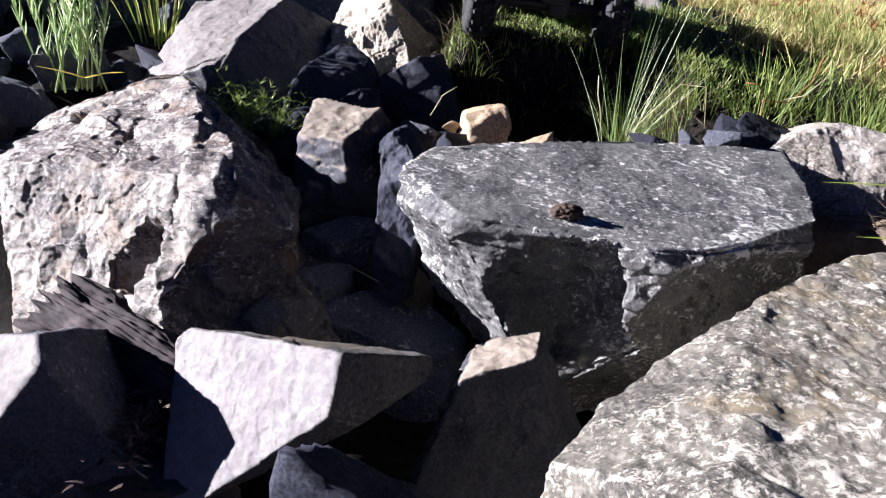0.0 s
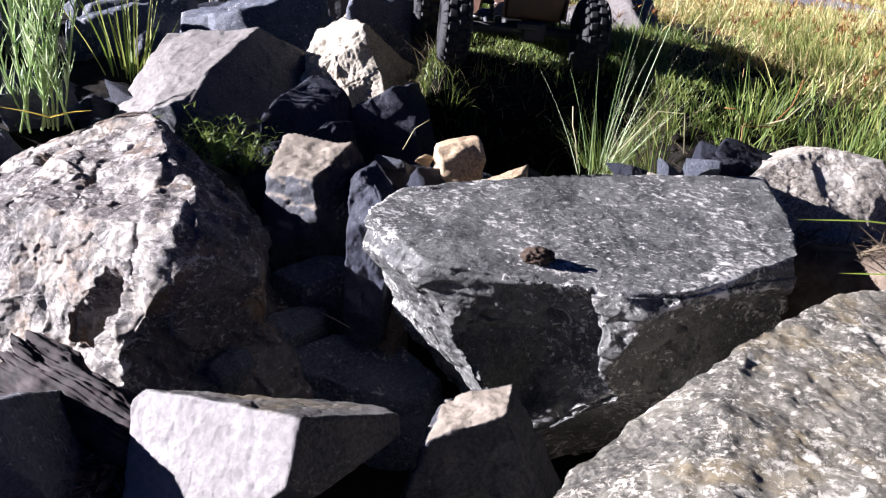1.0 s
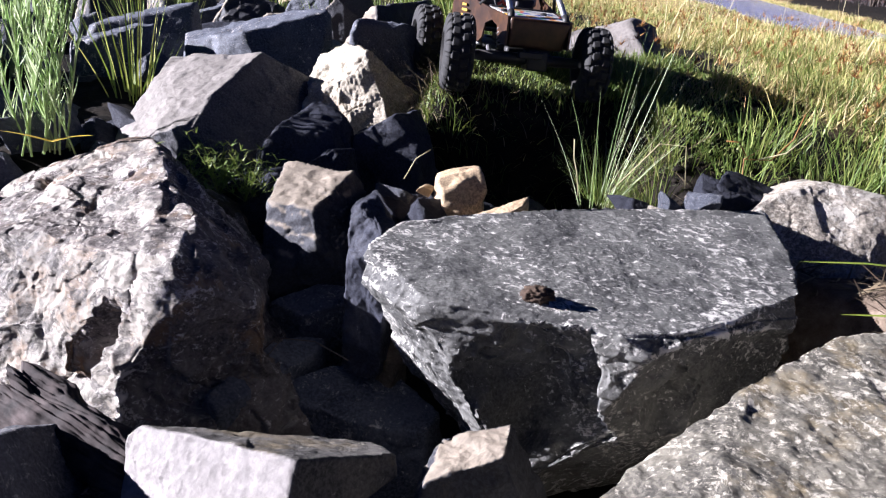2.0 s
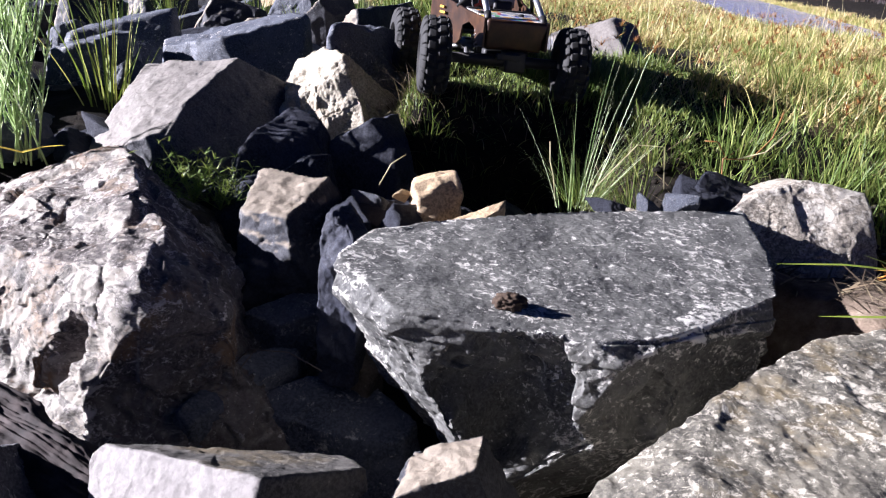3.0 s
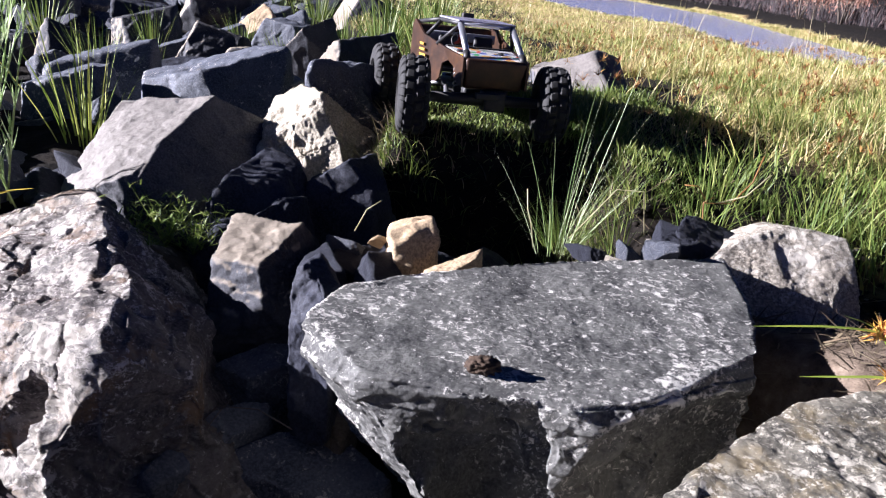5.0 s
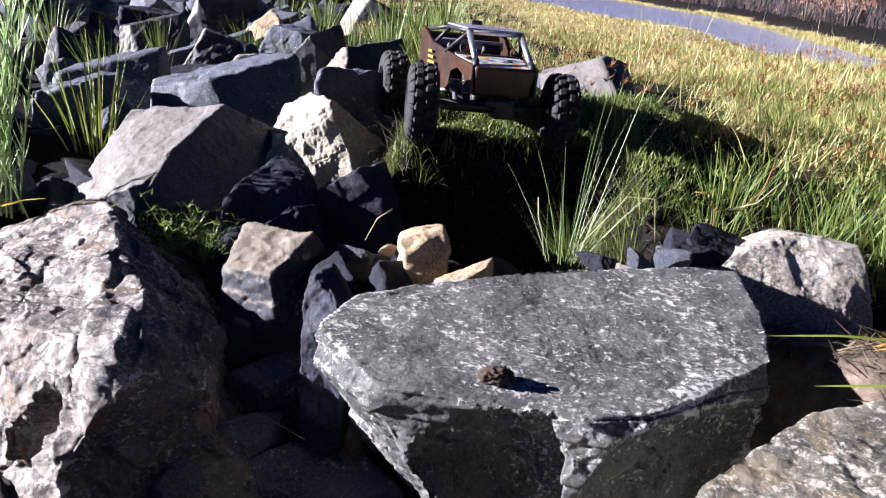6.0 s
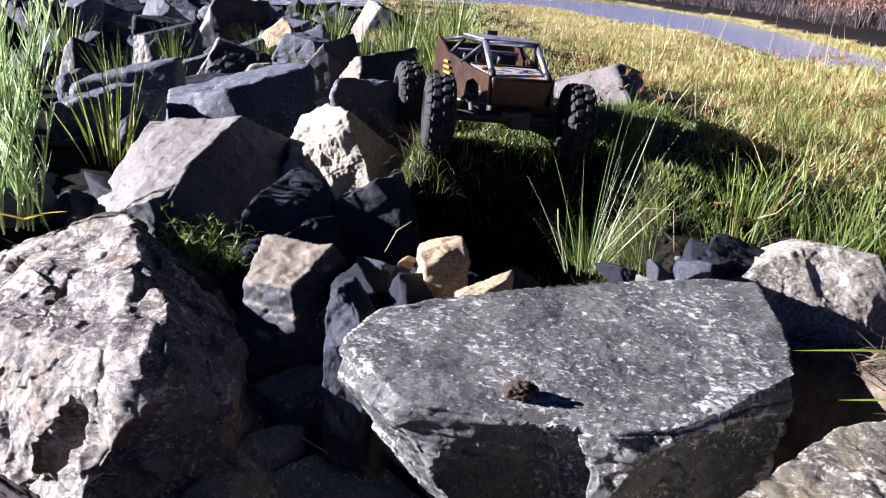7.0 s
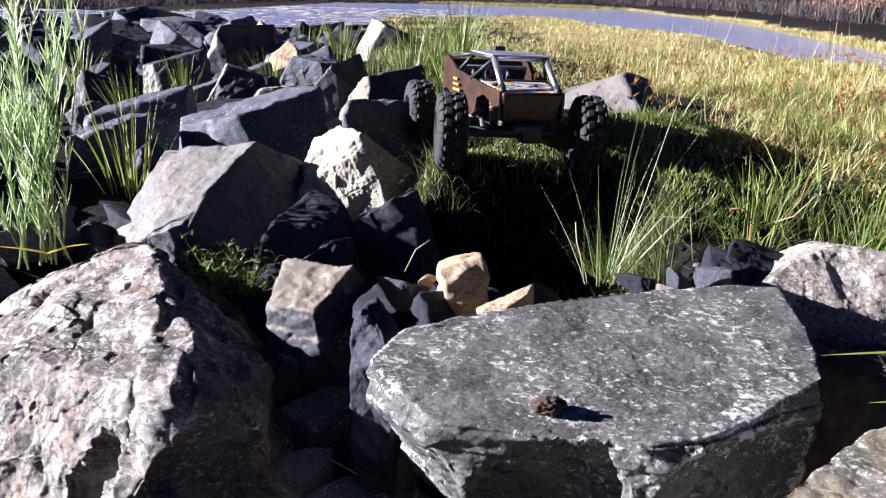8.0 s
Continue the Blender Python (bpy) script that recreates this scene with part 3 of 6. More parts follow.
rock("wedge-shaped slate stone with a pale split face", SPLIT_LIT_TAN, (-0.15, 1.04, -0.15), [(-119, 75, 0.077), (-114, 24, 0.077), (-31, 29, 0.044), (178, 0, 0.085), (70, 10, 0.075), (10, 0, 0.055), (-80, -10, 0.075), (0, -90, 0.09)], 6, 9, lit_face=(-0.12, -0.22, 0.96), crisp=220, rough=0.01, chips=3, chip=0.03, facets=8, facet=0.5, flakes=16, bed=(-0.12, -0.22, 0.96), foliate=0.001, broken=((0.04, 0.0006, 0.05), (0.015, 0.0002, 0.05)))
rock("small tan stone with rounded corners", TAN_ROCK, (0.038, 1.05, -0.084), [(0, -90, 0.036), (79, -3, 0.043), (136, 75, 0.056), (-180, -2, 0.034), (-1, -2, 0.037), (-67, 30, 0.049), (-37, -2, 0.041), (-159, -2, 0.039), (-92, -3, 0.049), (-98, 60, 0.057), (149, -3, 0.044), (5, 18, 0.047), (45, -3, 0.047), (156, 59, 0.057)], 5, 10, rough=0.015, broken=((0.025, 0.0003, 0.044), (0.01, 0.00011, 0.036)))
rock("thin flake of tan stone behind the slab", TAN_ROCK, (0.093, 0.966, -0.079), [(104, -1, 0.013), (-62, -1, 0.01), (-142, 67, 0.022), (0, -90, 0.021), (-25, -2, 0.025), (-153, -5, 0.03), (-89, -2, 0.015), (-118, 59, 0.021)], 5, 11, crisp=100)
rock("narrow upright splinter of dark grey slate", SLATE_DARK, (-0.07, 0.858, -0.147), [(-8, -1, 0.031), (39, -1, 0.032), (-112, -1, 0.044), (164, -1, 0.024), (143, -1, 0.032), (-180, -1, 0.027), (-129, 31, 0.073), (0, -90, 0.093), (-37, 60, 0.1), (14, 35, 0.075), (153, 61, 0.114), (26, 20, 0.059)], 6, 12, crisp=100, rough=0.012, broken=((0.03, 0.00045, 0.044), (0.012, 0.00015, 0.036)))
rock("dark flat slate lying deep in the gap", SLATE_PLAIN, (-0.062, 0.803, -0.325), [(-85, 68, 0.056), (123, 8, 0.073), (109, 8, 0.064), (49, 8, 0.063), (-33, 8, 0.091), (-88, 8, 0.045), (-102, 8, 0.043), (0, -90, 0.12)], 6, 13, crisp=260, rough=0.008, grain=0.0006, chips=3, chip=0.05, facets=6, facet=0.5, flakes=14, broken=((0.04, 0.0008, 0.05), (0.014, 0.0002, 0.04)))
rock("dark slate lying deep in the gap", SLATE_PLAIN, (-0.154, 0.945, -0.26), [(-75, 70, 0.057), (129, 8, 0.028), (95, 8, 0.036), (4, 8, 0.057), (-57, 8, 0.032), (-109, 8, 0.045), (133, 8, 0.03), (0, -90, 0.12)], 6, 14, crisp=260, rough=0.008, grain=0.0006, chips=3, chip=0.05, facets=6, facet=0.5, flakes=14, broken=((0.04, 0.0008, 0.05), (0.014, 0.0002, 0.04)))
rock("small dark slate in the gap", SLATE_PLAIN, (-0.182, 0.806, -0.294), [(-50, 60, 0.052), (152, 8, 0.033), (131, 8, 0.038), (114, 8, 0.052), (-10, 8, 0.052), (-43, 8, 0.024), (-37, 8, 0.02), (-110, 8, 0.093), (0, -90, 0.12)], 6, 15, crisp=260, rough=0.008, grain=0.0006, chips=3, chip=0.05, facets=6, facet=0.5, flakes=14, broken=((0.04, 0.0008, 0.05), (0.014, 0.0002, 0.04)))
rock("small brownish stone in the gap", MUD_ROCK, (-0.054, 0.867, -0.291), [(33, -1, 0.021), (-169, -1, 0.026), (-117, -1, 0.03), (90, -1, 0.043), (-22, 79, 0.072), (-39, -2, 0.044), (0, -90, 0.069), (168, 78, 0.078)], 5, 16, crisp=140, rough=0.008, chips=10, chip=0.1, facets=5, facet=0.5, broken=((0.04, 0.00045, 0.032), (0.014, 0.00015, 0.032)))
rock("dark slate block with a pale sunlit top", LIT_FACE_GREY, (-0.43, 0.56, -0.28), [(-68, 12, 0.123), (11, 35, 0.111), (-135, 38, 0.076), (115, 60, 0.074), (95, 5, 0.06), (180, 0, 0.13), (20, 5, 0.13), (0, -90, 0.12)], 7, 17, lit_face=(-0.5, -0.55, 0.62), crisp=220, rough=0.012, grain=0.0008, chips=3, chip=0.04, facets=8, facet=0.6, flakes=20, broken=((0.05, 0.001, 0.05), (0.018, 0.0003, 0.05)))
rock("small dark muddy stone with a tan top edge", SPLIT_LIT_TAN, (0.066, 0.55, -0.224), [(-160, 72, 0.078), (-80, 12, 0.039), (-15, 25, 0.056), (170, 15, 0.06), (95, 8, 0.035), (0, -90, 0.12), (-60, -10, 0.085)], 6, 18, lit_face=(-0.3, -0.1, 0.94), crisp=200, rough=0.012, chips=3, chip=0.04, facets=8, facet=0.5, flakes=14, broken=((0.04, 0.0006, 0.05), (0.014, 0.0002, 0.05)))
rock("low dark stone with a pale rim", SLATE_DARK, (-0.055, 0.364, -0.263), [(90, -1, 0.025), (-112, -1, 0.031), (-73, -1, 0.031), (132, -1, 0.046), (6, -1, 0.058), (10, 66, 0.088), (0, -90, 0.097)], 5, 19, crisp=140, rough=0.008, chips=10, chip=0.1, facets=5, facet=0.5, broken=((0.04, 0.00045, 0.032), (0.014, 0.00015, 0.032)))
rock("whitish rough rock beside the slab", WHITISH, (0.56, 1.04, -0.137), [(3, -2, 0.095), (115, -2, 0.083), (0, -90, 0.08), (-91, 43, 0.092), (82, -2, 0.091), (-179, -3, 0.113), (-77, -3, 0.089), (-108, -3, 0.092), (-140, -3, 0.108), (-77, 29, 0.096), (146, 66, 0.134), (60, 74, 0.145), (-89, 58, 0.109), (164, 49, 0.137)], 7, 20, rough=0.015, grain=0.001, facets=14, facet=0.35, flakes=20, broken=((0.06, 0.0004, 0.04), (0.018, 0.0001, 0.03)))
rock("angular grey rock with a sharp ridge standing in the grass", LIT_FACE_GREY, (0.43, 2.07, -0.03), [(178, 66, 0.125), (-50, 58, 0.13), (-128, 50, 0.072), (-30, 30, 0.134), (80, 45, 0.194), (178, 8, 0.106), (-95, 12, 0.17), (10, 5, 0.168), (95, 0, 0.2), (0, -90, 0.1)], 6, 21, lit_face=(-0.45, -0.3, 0.85), crisp=240, rough=0.012, grain=0.0008, chips=3, chip=0.04, facets=8, facet=0.7, flakes=24, broken=((0.09, 0.0012, 0.06), (0.035, 0.0004, 0.06)), lobes=([(-110, 76, 0.072), (-60, 15, 0.148), (-98, 6, 0.149), (180, 0, 0.06), (90, 0, 0.05), (10, 10, 0.12), (0, -90, 0.1)],))
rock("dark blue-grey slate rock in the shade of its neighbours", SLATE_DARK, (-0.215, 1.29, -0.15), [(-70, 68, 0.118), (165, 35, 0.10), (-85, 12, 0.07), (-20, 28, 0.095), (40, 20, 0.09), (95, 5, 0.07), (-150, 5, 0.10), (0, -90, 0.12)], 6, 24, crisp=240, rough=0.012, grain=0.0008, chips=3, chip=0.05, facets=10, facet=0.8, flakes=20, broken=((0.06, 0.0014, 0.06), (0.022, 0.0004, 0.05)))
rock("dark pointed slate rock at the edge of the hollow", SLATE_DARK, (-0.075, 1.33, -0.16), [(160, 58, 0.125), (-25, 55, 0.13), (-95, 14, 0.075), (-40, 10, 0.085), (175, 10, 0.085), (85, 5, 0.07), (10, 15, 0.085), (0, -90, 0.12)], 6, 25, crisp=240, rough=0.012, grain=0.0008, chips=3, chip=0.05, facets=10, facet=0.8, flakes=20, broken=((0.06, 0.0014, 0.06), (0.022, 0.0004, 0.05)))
for key, (c, p) in enumerate([((-0.504, 2.139, -0.14), [(0, -90, 0.11), (190, 74, 0.16), (213, 26, 0.236), (-64, 27, 0.167), (-86, 2, 0.165), (-13, 5, 0.195), (40, 4, 0.169), (104, 11, 0.199), (198, 2, 0.198), (243, 14, 0.156)]), ((-0.164, 2.535, -0.06), [(0, -90, 0.09), (159, 76, 0.136), (163, 40, 0.117), (-49, 29, 0.123), (-69, 7, 0.125), (16, 1, 0.117), (45, 5, 0.134), (137, 14, 0.132), (161, -1, 0.146), (219, 4, 0.135)]), ((-0.34, 2.793, -0.092), [(0, -90, 0.108), (167, 67, 0.17), (161, 42, 0.115), (-41, 29, 0.114), (-62, 2, 0.085), (13, 15, 0.113), (39, 2, 0.109), (105, -6, 0.114), (172, 5, 0.111), (260, 0, 0.097)]), ((-0.572, 2.88, -0.145), [(0, -90, 0.105), (139, 81, 0.125), (191, 36, 0.135), (-29, 39, 0.122), (-96, 4, 0.124), (10, -4, 0.127), (78, 13, 0.148), (110, -1, 0.114), (159, 11, 0.136), (232, -1, 0.131)]), ((-0.887, 2.361, -0.186), [(0, -90, 0.114), (190, 74, 0.18), (212, 41, 0.216), (-78, 33, 0.154), (-87, 6, 0.135), (1, 7, 0.16), (63, 7, 0.136), (111, -2, 0.136), (183, 2, 0.156), (223, -4, 0.165)]), ((-0.821, 1.971, -0.178), [(0, -90, 0.122), (190, 74, 0.165), (150, 46, 0.18), (-34, 20, 0.111), (-89, 9, 0.09), (5, 10, 0.105), (66, 2, 0.113), (131, -2, 0.098), (172, 0, 0.102), (240, 13, 0.115)]), ((-0.804, 3.19, -0.162), [(0, -90, 0.138), (23, 75, 0.168), (195, 31, 0.136), (-78, 39, 0.129), (-97, 7, 0.113), (-20, 1, 0.128), (71, 7, 0.12), (126, 7, 0.118), (173, -4, 0.133), (233, 15, 0.131)]), ((-1.214, 4.863, -0.184), [(0, -90, 0.166), (125, 75, 0.243), (194, 26, 0.218), (-59, 20, 0.219), (-64, 3, 0.198), (9, -1, 0.206), (70, 12, 0.235), (100, 9, 0.225), (191, 2, 0.22), (259, 2, 0.231)]), ((-1.197, 3.618, -0.167), [(0, -90, 0.133), (190, 74, 0.171), (150, 26, 0.217), (-80, 34, 0.134), (-61, 9, 0.125), (-10, 7, 0.15), (47, 3, 0.126), (121, 2, 0.124), (185, 4, 0.144), (230, 13, 0.139)]), ((-0.546, 3.494, -0.093), [(0, -90, 0.107), (5, 81, 0.121), (168, 26, 0.129), (-32, 18, 0.13), (-109, 13, 0.122), (11, 14, 0.117), (66, 15, 0.124), (113, 12, 0.129), (165, 2, 0.122), (228, -6, 0.149)]), ((-0.275, 4.788, -0.084), [(0, -90, 0.116), (7, 66, 0.168), (200, 30, 0.185), (-43, 21, 0.176), (-98, 12, 0.168), (20, 8, 0.206), (70, 9, 0.207), (109, -2, 0.212), (193, 5, 0.212), (224, 9, 0.202)]), ((-1.262, 3.026, -0.185), [(0, -90, 0.115), (34, 65, 0.146), (160, 31, 0.139), (-74, 23, 0.13), (-116, 1, 0.127), (8, 0, 0.134), (53, 11, 0.129), (118, 13, 0.135), (201, 14, 0.146), (240, 15, 0.144)]), ((-0.875, 1.789, -0.222), [(0, -90, 0.078), (160, 73, 0.112), (194, 46, 0.092), (-78, 24, 0.091), (-114, 8, 0.079), (-5, 9, 0.09), (50, 12, 0.088), (130, 14, 0.09), (169, -6, 0.085), (223, 11, 0.085)]), ((-0.664, 1.425, -0.205), [(0, -90, 0.095), (201, 81, 0.09), (155, 39, 0.081), (-32, 29, 0.084), (-61, 0, 0.067), (21, 3, 0.082), (79, 10, 0.066), (139, -4, 0.071), (168, 1, 0.084), (229, 10, 0.088)]), ((-0.185, 1.207, -0.179), [(0, -90, 0.121), (127, 71, 0.112), (161, 45, 0.086), (-62, 40, 0.08), (-79, 12, 0.057), (-13, 12, 0.06), (71, 10, 0.068), (110, 7, 0.07), (200, 8, 0.058), (226, -5, 0.06)]), ((-0.258, 1.183, -0.196), [(0, -90, 0.104), (201, 80, 0.096), (200, 41, 0.072), (-57, 36, 0.068), (-106, 7, 0.051), (-5, 15, 0.053), (78, 9, 0.062), (114, -1, 0.047), (193, 4, 0.061), (251, 5, 0.049)])]):
    # tan-faced ones have their sunward sides painted pale to stand for sunlight
    rock("angular dark grey slate rock in the rubble bank", SLATE_DARK if key > 12 else SLATE_PLAIN if key in (0, 4, 5, 9) else SPLIT_LIT_TAN, c, p, 6, 30 + key, (-0.93, -0.2, 0.3) if key % 3 else (-0.6, 0.0, 0.8), crisp=240, rough=0.012, grain=0.0008, chips=4, chip=0.05, facets=9, facet=0.8, flakes=16, broken=((0.06, 0.0014, 0.06), (0.022, 0.0004, 0.05)))
rock("tan-cream angular stone in the rubble bank", CREAM_ROCK, (-0.393, 2.31, -0.114), [(39, -3, 0.089), (0, -90, 0.086), (-165, -1, 0.064), (-76, 84, 0.114), (-135, -2, 0.101), (-180, -2, 0.076), (28, 62, 0.106), (-1, -3, 0.107), (-25, -4, 0.14), (151, -4, 0.141), (152, 62, 0.149)], 5, 60, crisp=100)

# ---- the model crawler ----
def solid(name, colour, rough, metal=0.0, grain=0.12, scale=60.0, relief=0.15, dusty=0.25):
    m, t, b = nodes_of(name)
    v = place(t, 3.0)
    lo, hi = [tuple(c * k for c in colour) for k in (1 - grain, 1 + grain)]
    c = mix(t, ramp(t, noise_tex(t, v, scale, 6, 0.65), [(0.35, (0,)), (0.7, (1,))]), lo, hi)
    dust = ramp(t, noise_tex(t, v, scale * 0.25, 8, 0.7), [(0.55, (0,)), (0.8, (dusty,))])
    t.links.new(mix(t, dust, c, (0.25, 0.2, 0.15)), b.inputs["Base Color"])
    b.inputs["Roughness"].default_value, b.inputs["Metallic"].default_value = rough, metal
    bump(t, b, noise_tex(t, v, scale * 4, 5), relief, 0.0006)
    return m


RUBBER = solid("tyre_rubber", (0.014, 0.014, 0.0145), 0.8, grain=0.3, scale=90, relief=0.4, dusty=0.1)
BLACK = solid("black_plastic", (0.012, 0.012, 0.013), 0.55)
ALLOY = solid("brushed_alloy", (0.62, 0.63, 0.68), 0.34, 0.9, 0.08)
STEEL = solid("dull_steel", (0.3, 0.3, 0.31), 0.45, 0.8)
RED = solid("red_plastic", (0.45, 0.05, 0.03), 0.45)
YELLOW = solid("yellow_decal", (0.42, 0.25, 0.035), 0.5)
GREY = solid("grey_panel", (0.34, 0.34, 0.38), 0.42, 0.2)
PURPLE_GREY = solid("grey_violet_roof", (0.3, 0.29, 0.37), 0.4, 0.1)
PRINT = solid("dark_print", (0.14, 0.13, 0.17), 0.5)


def patina():
    m, t, b = nodes_of("brown_patina")
    v = place(t, 2.0)
    c = ramp(t, noise_tex(t, v, 22, 8, 0.7), [(0.3, (0.012, 0.007, 0.005)), (0.5, (0.045, 0.021, 0.011)), (0.7, (0.1, 0.045, 0.019)), (0.85, (0.2, 0.12, 0.065))])
    t.links.new(c, b.inputs["Base Color"])
    b.inputs["Roughness"].default_value, b.inputs["Metallic"].default_value = 0.42, 0.25
    bump(t, b, noise_tex(t, v, 160, 6), 0.2, 0.0008)
    return m


def stickers():
    """A bonnet pasted all over with overlapping bright decals."""
    m, t, b = nodes_of("sticker_print")
    v = place(t, 2.0)
    w = add(t, "ShaderNodeTexVoronoi", Scale=70.0, Randomness=1.0)
    warp = add(t, "ShaderNodeTexNoise", Scale=55.0, Detail=3.0)
    t.links.new(v, warp.inputs["Vector"])
    ma = t.nodes.new("ShaderNodeVectorMath")
    ma.operation = "MULTIPLY_ADD"
    t.links.new(warp.outputs["Color"], ma.inputs[0])
    ma.inputs[1].default_value = (0.022,) * 3
    t.links.new(v, ma.inputs[2])
    t.links.new(ma.outputs[0], w.inputs["Vector"])
    sep = t.nodes.new("ShaderNodeSeparateColor")
    t.links.new(w.outputs["Color"], sep.inputs[0])
    r = ramp(t, sep.outputs[0], [(0.0, (0.5, 0.5, 0.5)), (0.42, (0.5, 0.08, 0.03)), (0.52, (0.55, 0.28, 0.04)), (0.6, (0.05, 0.1, 0.4)), (0.68, (0.05, 0.3, 0.1)), (0.74, (0.02, 0.02, 0.03)), (0.82, (0.52, 0.5, 0.47))])
    r.node.color_ramp.interpolation = "CONSTANT"
    lines = ramp(t, noise_tex(t, v, 260, 2, 0.5), [(0.63, (0,)), (0.65, (1,))])
    t.links.new(mix(t, lines, r, (0.05, 0.05, 0.08)), b.inputs["Base Color"])
    b.inputs["Roughness"].default_value = 0.3
    return m


PATINA, STICKERS = patina(), stickers()


def box(bm, x0, x1, y0, y1, z0, z1, bevel=0.0, m=None):
    r = bmesh.ops.create_cube(bm, size=1)
    vs = r["verts"]
    for v in vs:
        v.co = Vector(((x0 + x1) / 2 + v.co.x * (x1 - x0), (y0 + y1) / 2 + v.co.y * (y1 - y0), (z0 + z1) / 2 + v.co.z * (z1 - z0)))
    if m:
        bmesh.ops.transform(bm, matrix=m, verts=vs)
    if bevel:
        es = list({e for v in vs for e in v.link_edges})
        bmesh.ops.bevel(bm, geom=es, offset=bevel, segments=2, affect="EDGES", profile=0.6)


def tube(bm, points, radius, sides=10):
    """A round bar through the points, capped; radius one number or one a point."""
    pts = [Vector(p) for p in points]
    rad = radius if isinstance(radius, (list, tuple)) else [radius] * len(pts)
    rings = []
    for i, p in enumerate(pts):
        d = (pts[min(i + 1, len(pts) - 1)] - pts[max(i - 1, 0)]).normalized()
        a = d.orthogonal().normalized() if not rings else (side - d * side.dot(d)).normalized()
        side, b = a, d.cross(a)
        rings.append([bm.verts.new(p + rad[i] * (a * math.cos(k * math.tau / sides) + b * math.sin(k * math.tau / sides))) for k in range(sides)])
    for q, r in zip(rings, rings[1:]):
        for k in range(sides):
            bm.faces.new((q[k], q[(k + 1) % sides], r[(k + 1) % sides], r[k]))
    bm.faces.new(rings[0][::-1])
    bm.faces.new(rings[-1])


def lathe(bm, profile, steps=40):
    """Turns a closed (radius, x) profile about the x axis."""
    rings = [[bm.verts.new((x, r * math.cos(a), r * math.sin(a))) for r, x in profile] for a in (k * math.tau / steps for k in range(steps))]
    n = len(profile)
    for k in range(steps):
        q, r = rings[k], rings[(k + 1) % steps]
        for j in range(n):
            bm.faces.new((q[j], r[j], r[(j + 1) % n], q[(j + 1) % n]))


def panel(bm, outline, thick, to=None):
    """A plate: its outline in 3D, thickened along its normal."""
    vs = [bm.verts.new(p) for p in outline]
    f = bm.faces.new(vs)
    f.normal_update()
    n = f.normal.copy()
    r = bmesh.ops.extrude_face_region(bm, geom=[f])
    for v in (g for g in r["geom"] if isinstance(g, bmesh.types.BMVert)):
        v.co += n * thick
    bmesh.ops.recalc_face_normals(bm, faces=bm.faces[:])


R, W = 0.069, 0.054


def tyre_mesh():
    """One moulded ring: a round carcass with four staggered rows of tapered lugs."""
    rows, per, across = 19, 14, 30
    steps = rows * per
    q = np.linspace(-1, 1, across)
    wide = 0.5 * W * np.sin(q * 1.35) / math.sin(1.35) * 1.04
    base = R - 0.0045 - 0.0275 * np.abs(q) ** 4.5
    grid = []
    for k in range(steps):
        a = k * math.tau / steps
        ring = []
        for x, r in zip(wide, base):
            lift = 0.0
            for mid, half, off in ((-0.0082, 0.0072, 0.0), (0.0082, 0.0072, 0.5), (-0.0222, 0.0058, 0.5), (0.0222, 0.0058, 0.0)):
                u = (k / per - off - 9.0 * (x - mid) * (1 if x > 0 else -1)) % 1.0 - 0.5
                side = min(1.0, max(0.0, (half - abs(x - mid)) / 0.0012))
                end = min(1.0, max(0.0, (0.36 - abs(u)) / 0.07))
                lift = max(lift, 0.0052 * side * end)
            ring.append((x, (r + lift) * math.cos(a), (r + lift) * math.sin(a)))
        ring += [(0.42 * W, 0.034 * math.cos(a), 0.034 * math.sin(a)), (-0.42 * W, 0.034 * math.cos(a), 0.034 * math.sin(a))]
        grid.append(ring)
    bm = bmesh.new()
    vs = [[bm.verts.new(p) for p in ring] for ring in grid]
    n = across + 2
    for k in range(steps):
        a, b = vs[k], vs[(k + 1) % steps]
        for m in range(n):
            bm.faces.new((a[m], b[m], b[(m + 1) % n], a[(m + 1) % n]))
    return bm


def rim_mesh():
    bm = bmesh.new()
    lathe(bm, [(0.0345, -0.4 * W), (0.037, -0.42 * W), (0.037, 0.42 * W), (0.0345, 0.4 * W), (0.031, 0.0)], 32)
    lathe(bm, [(0.0005, 0.1 * W), (0.012, 0.12 * W), (0.012, 0.3 * W), (0.0005, 0.32 * W)], 16)
    for k in range(6):
        box(bm, 0.12 * W, 0.24 * W, -0.005, 0.005, 0.009, 0.034, m=Matrix.Rotation(k * math.tau / 6, 4, "X"))
    return bm


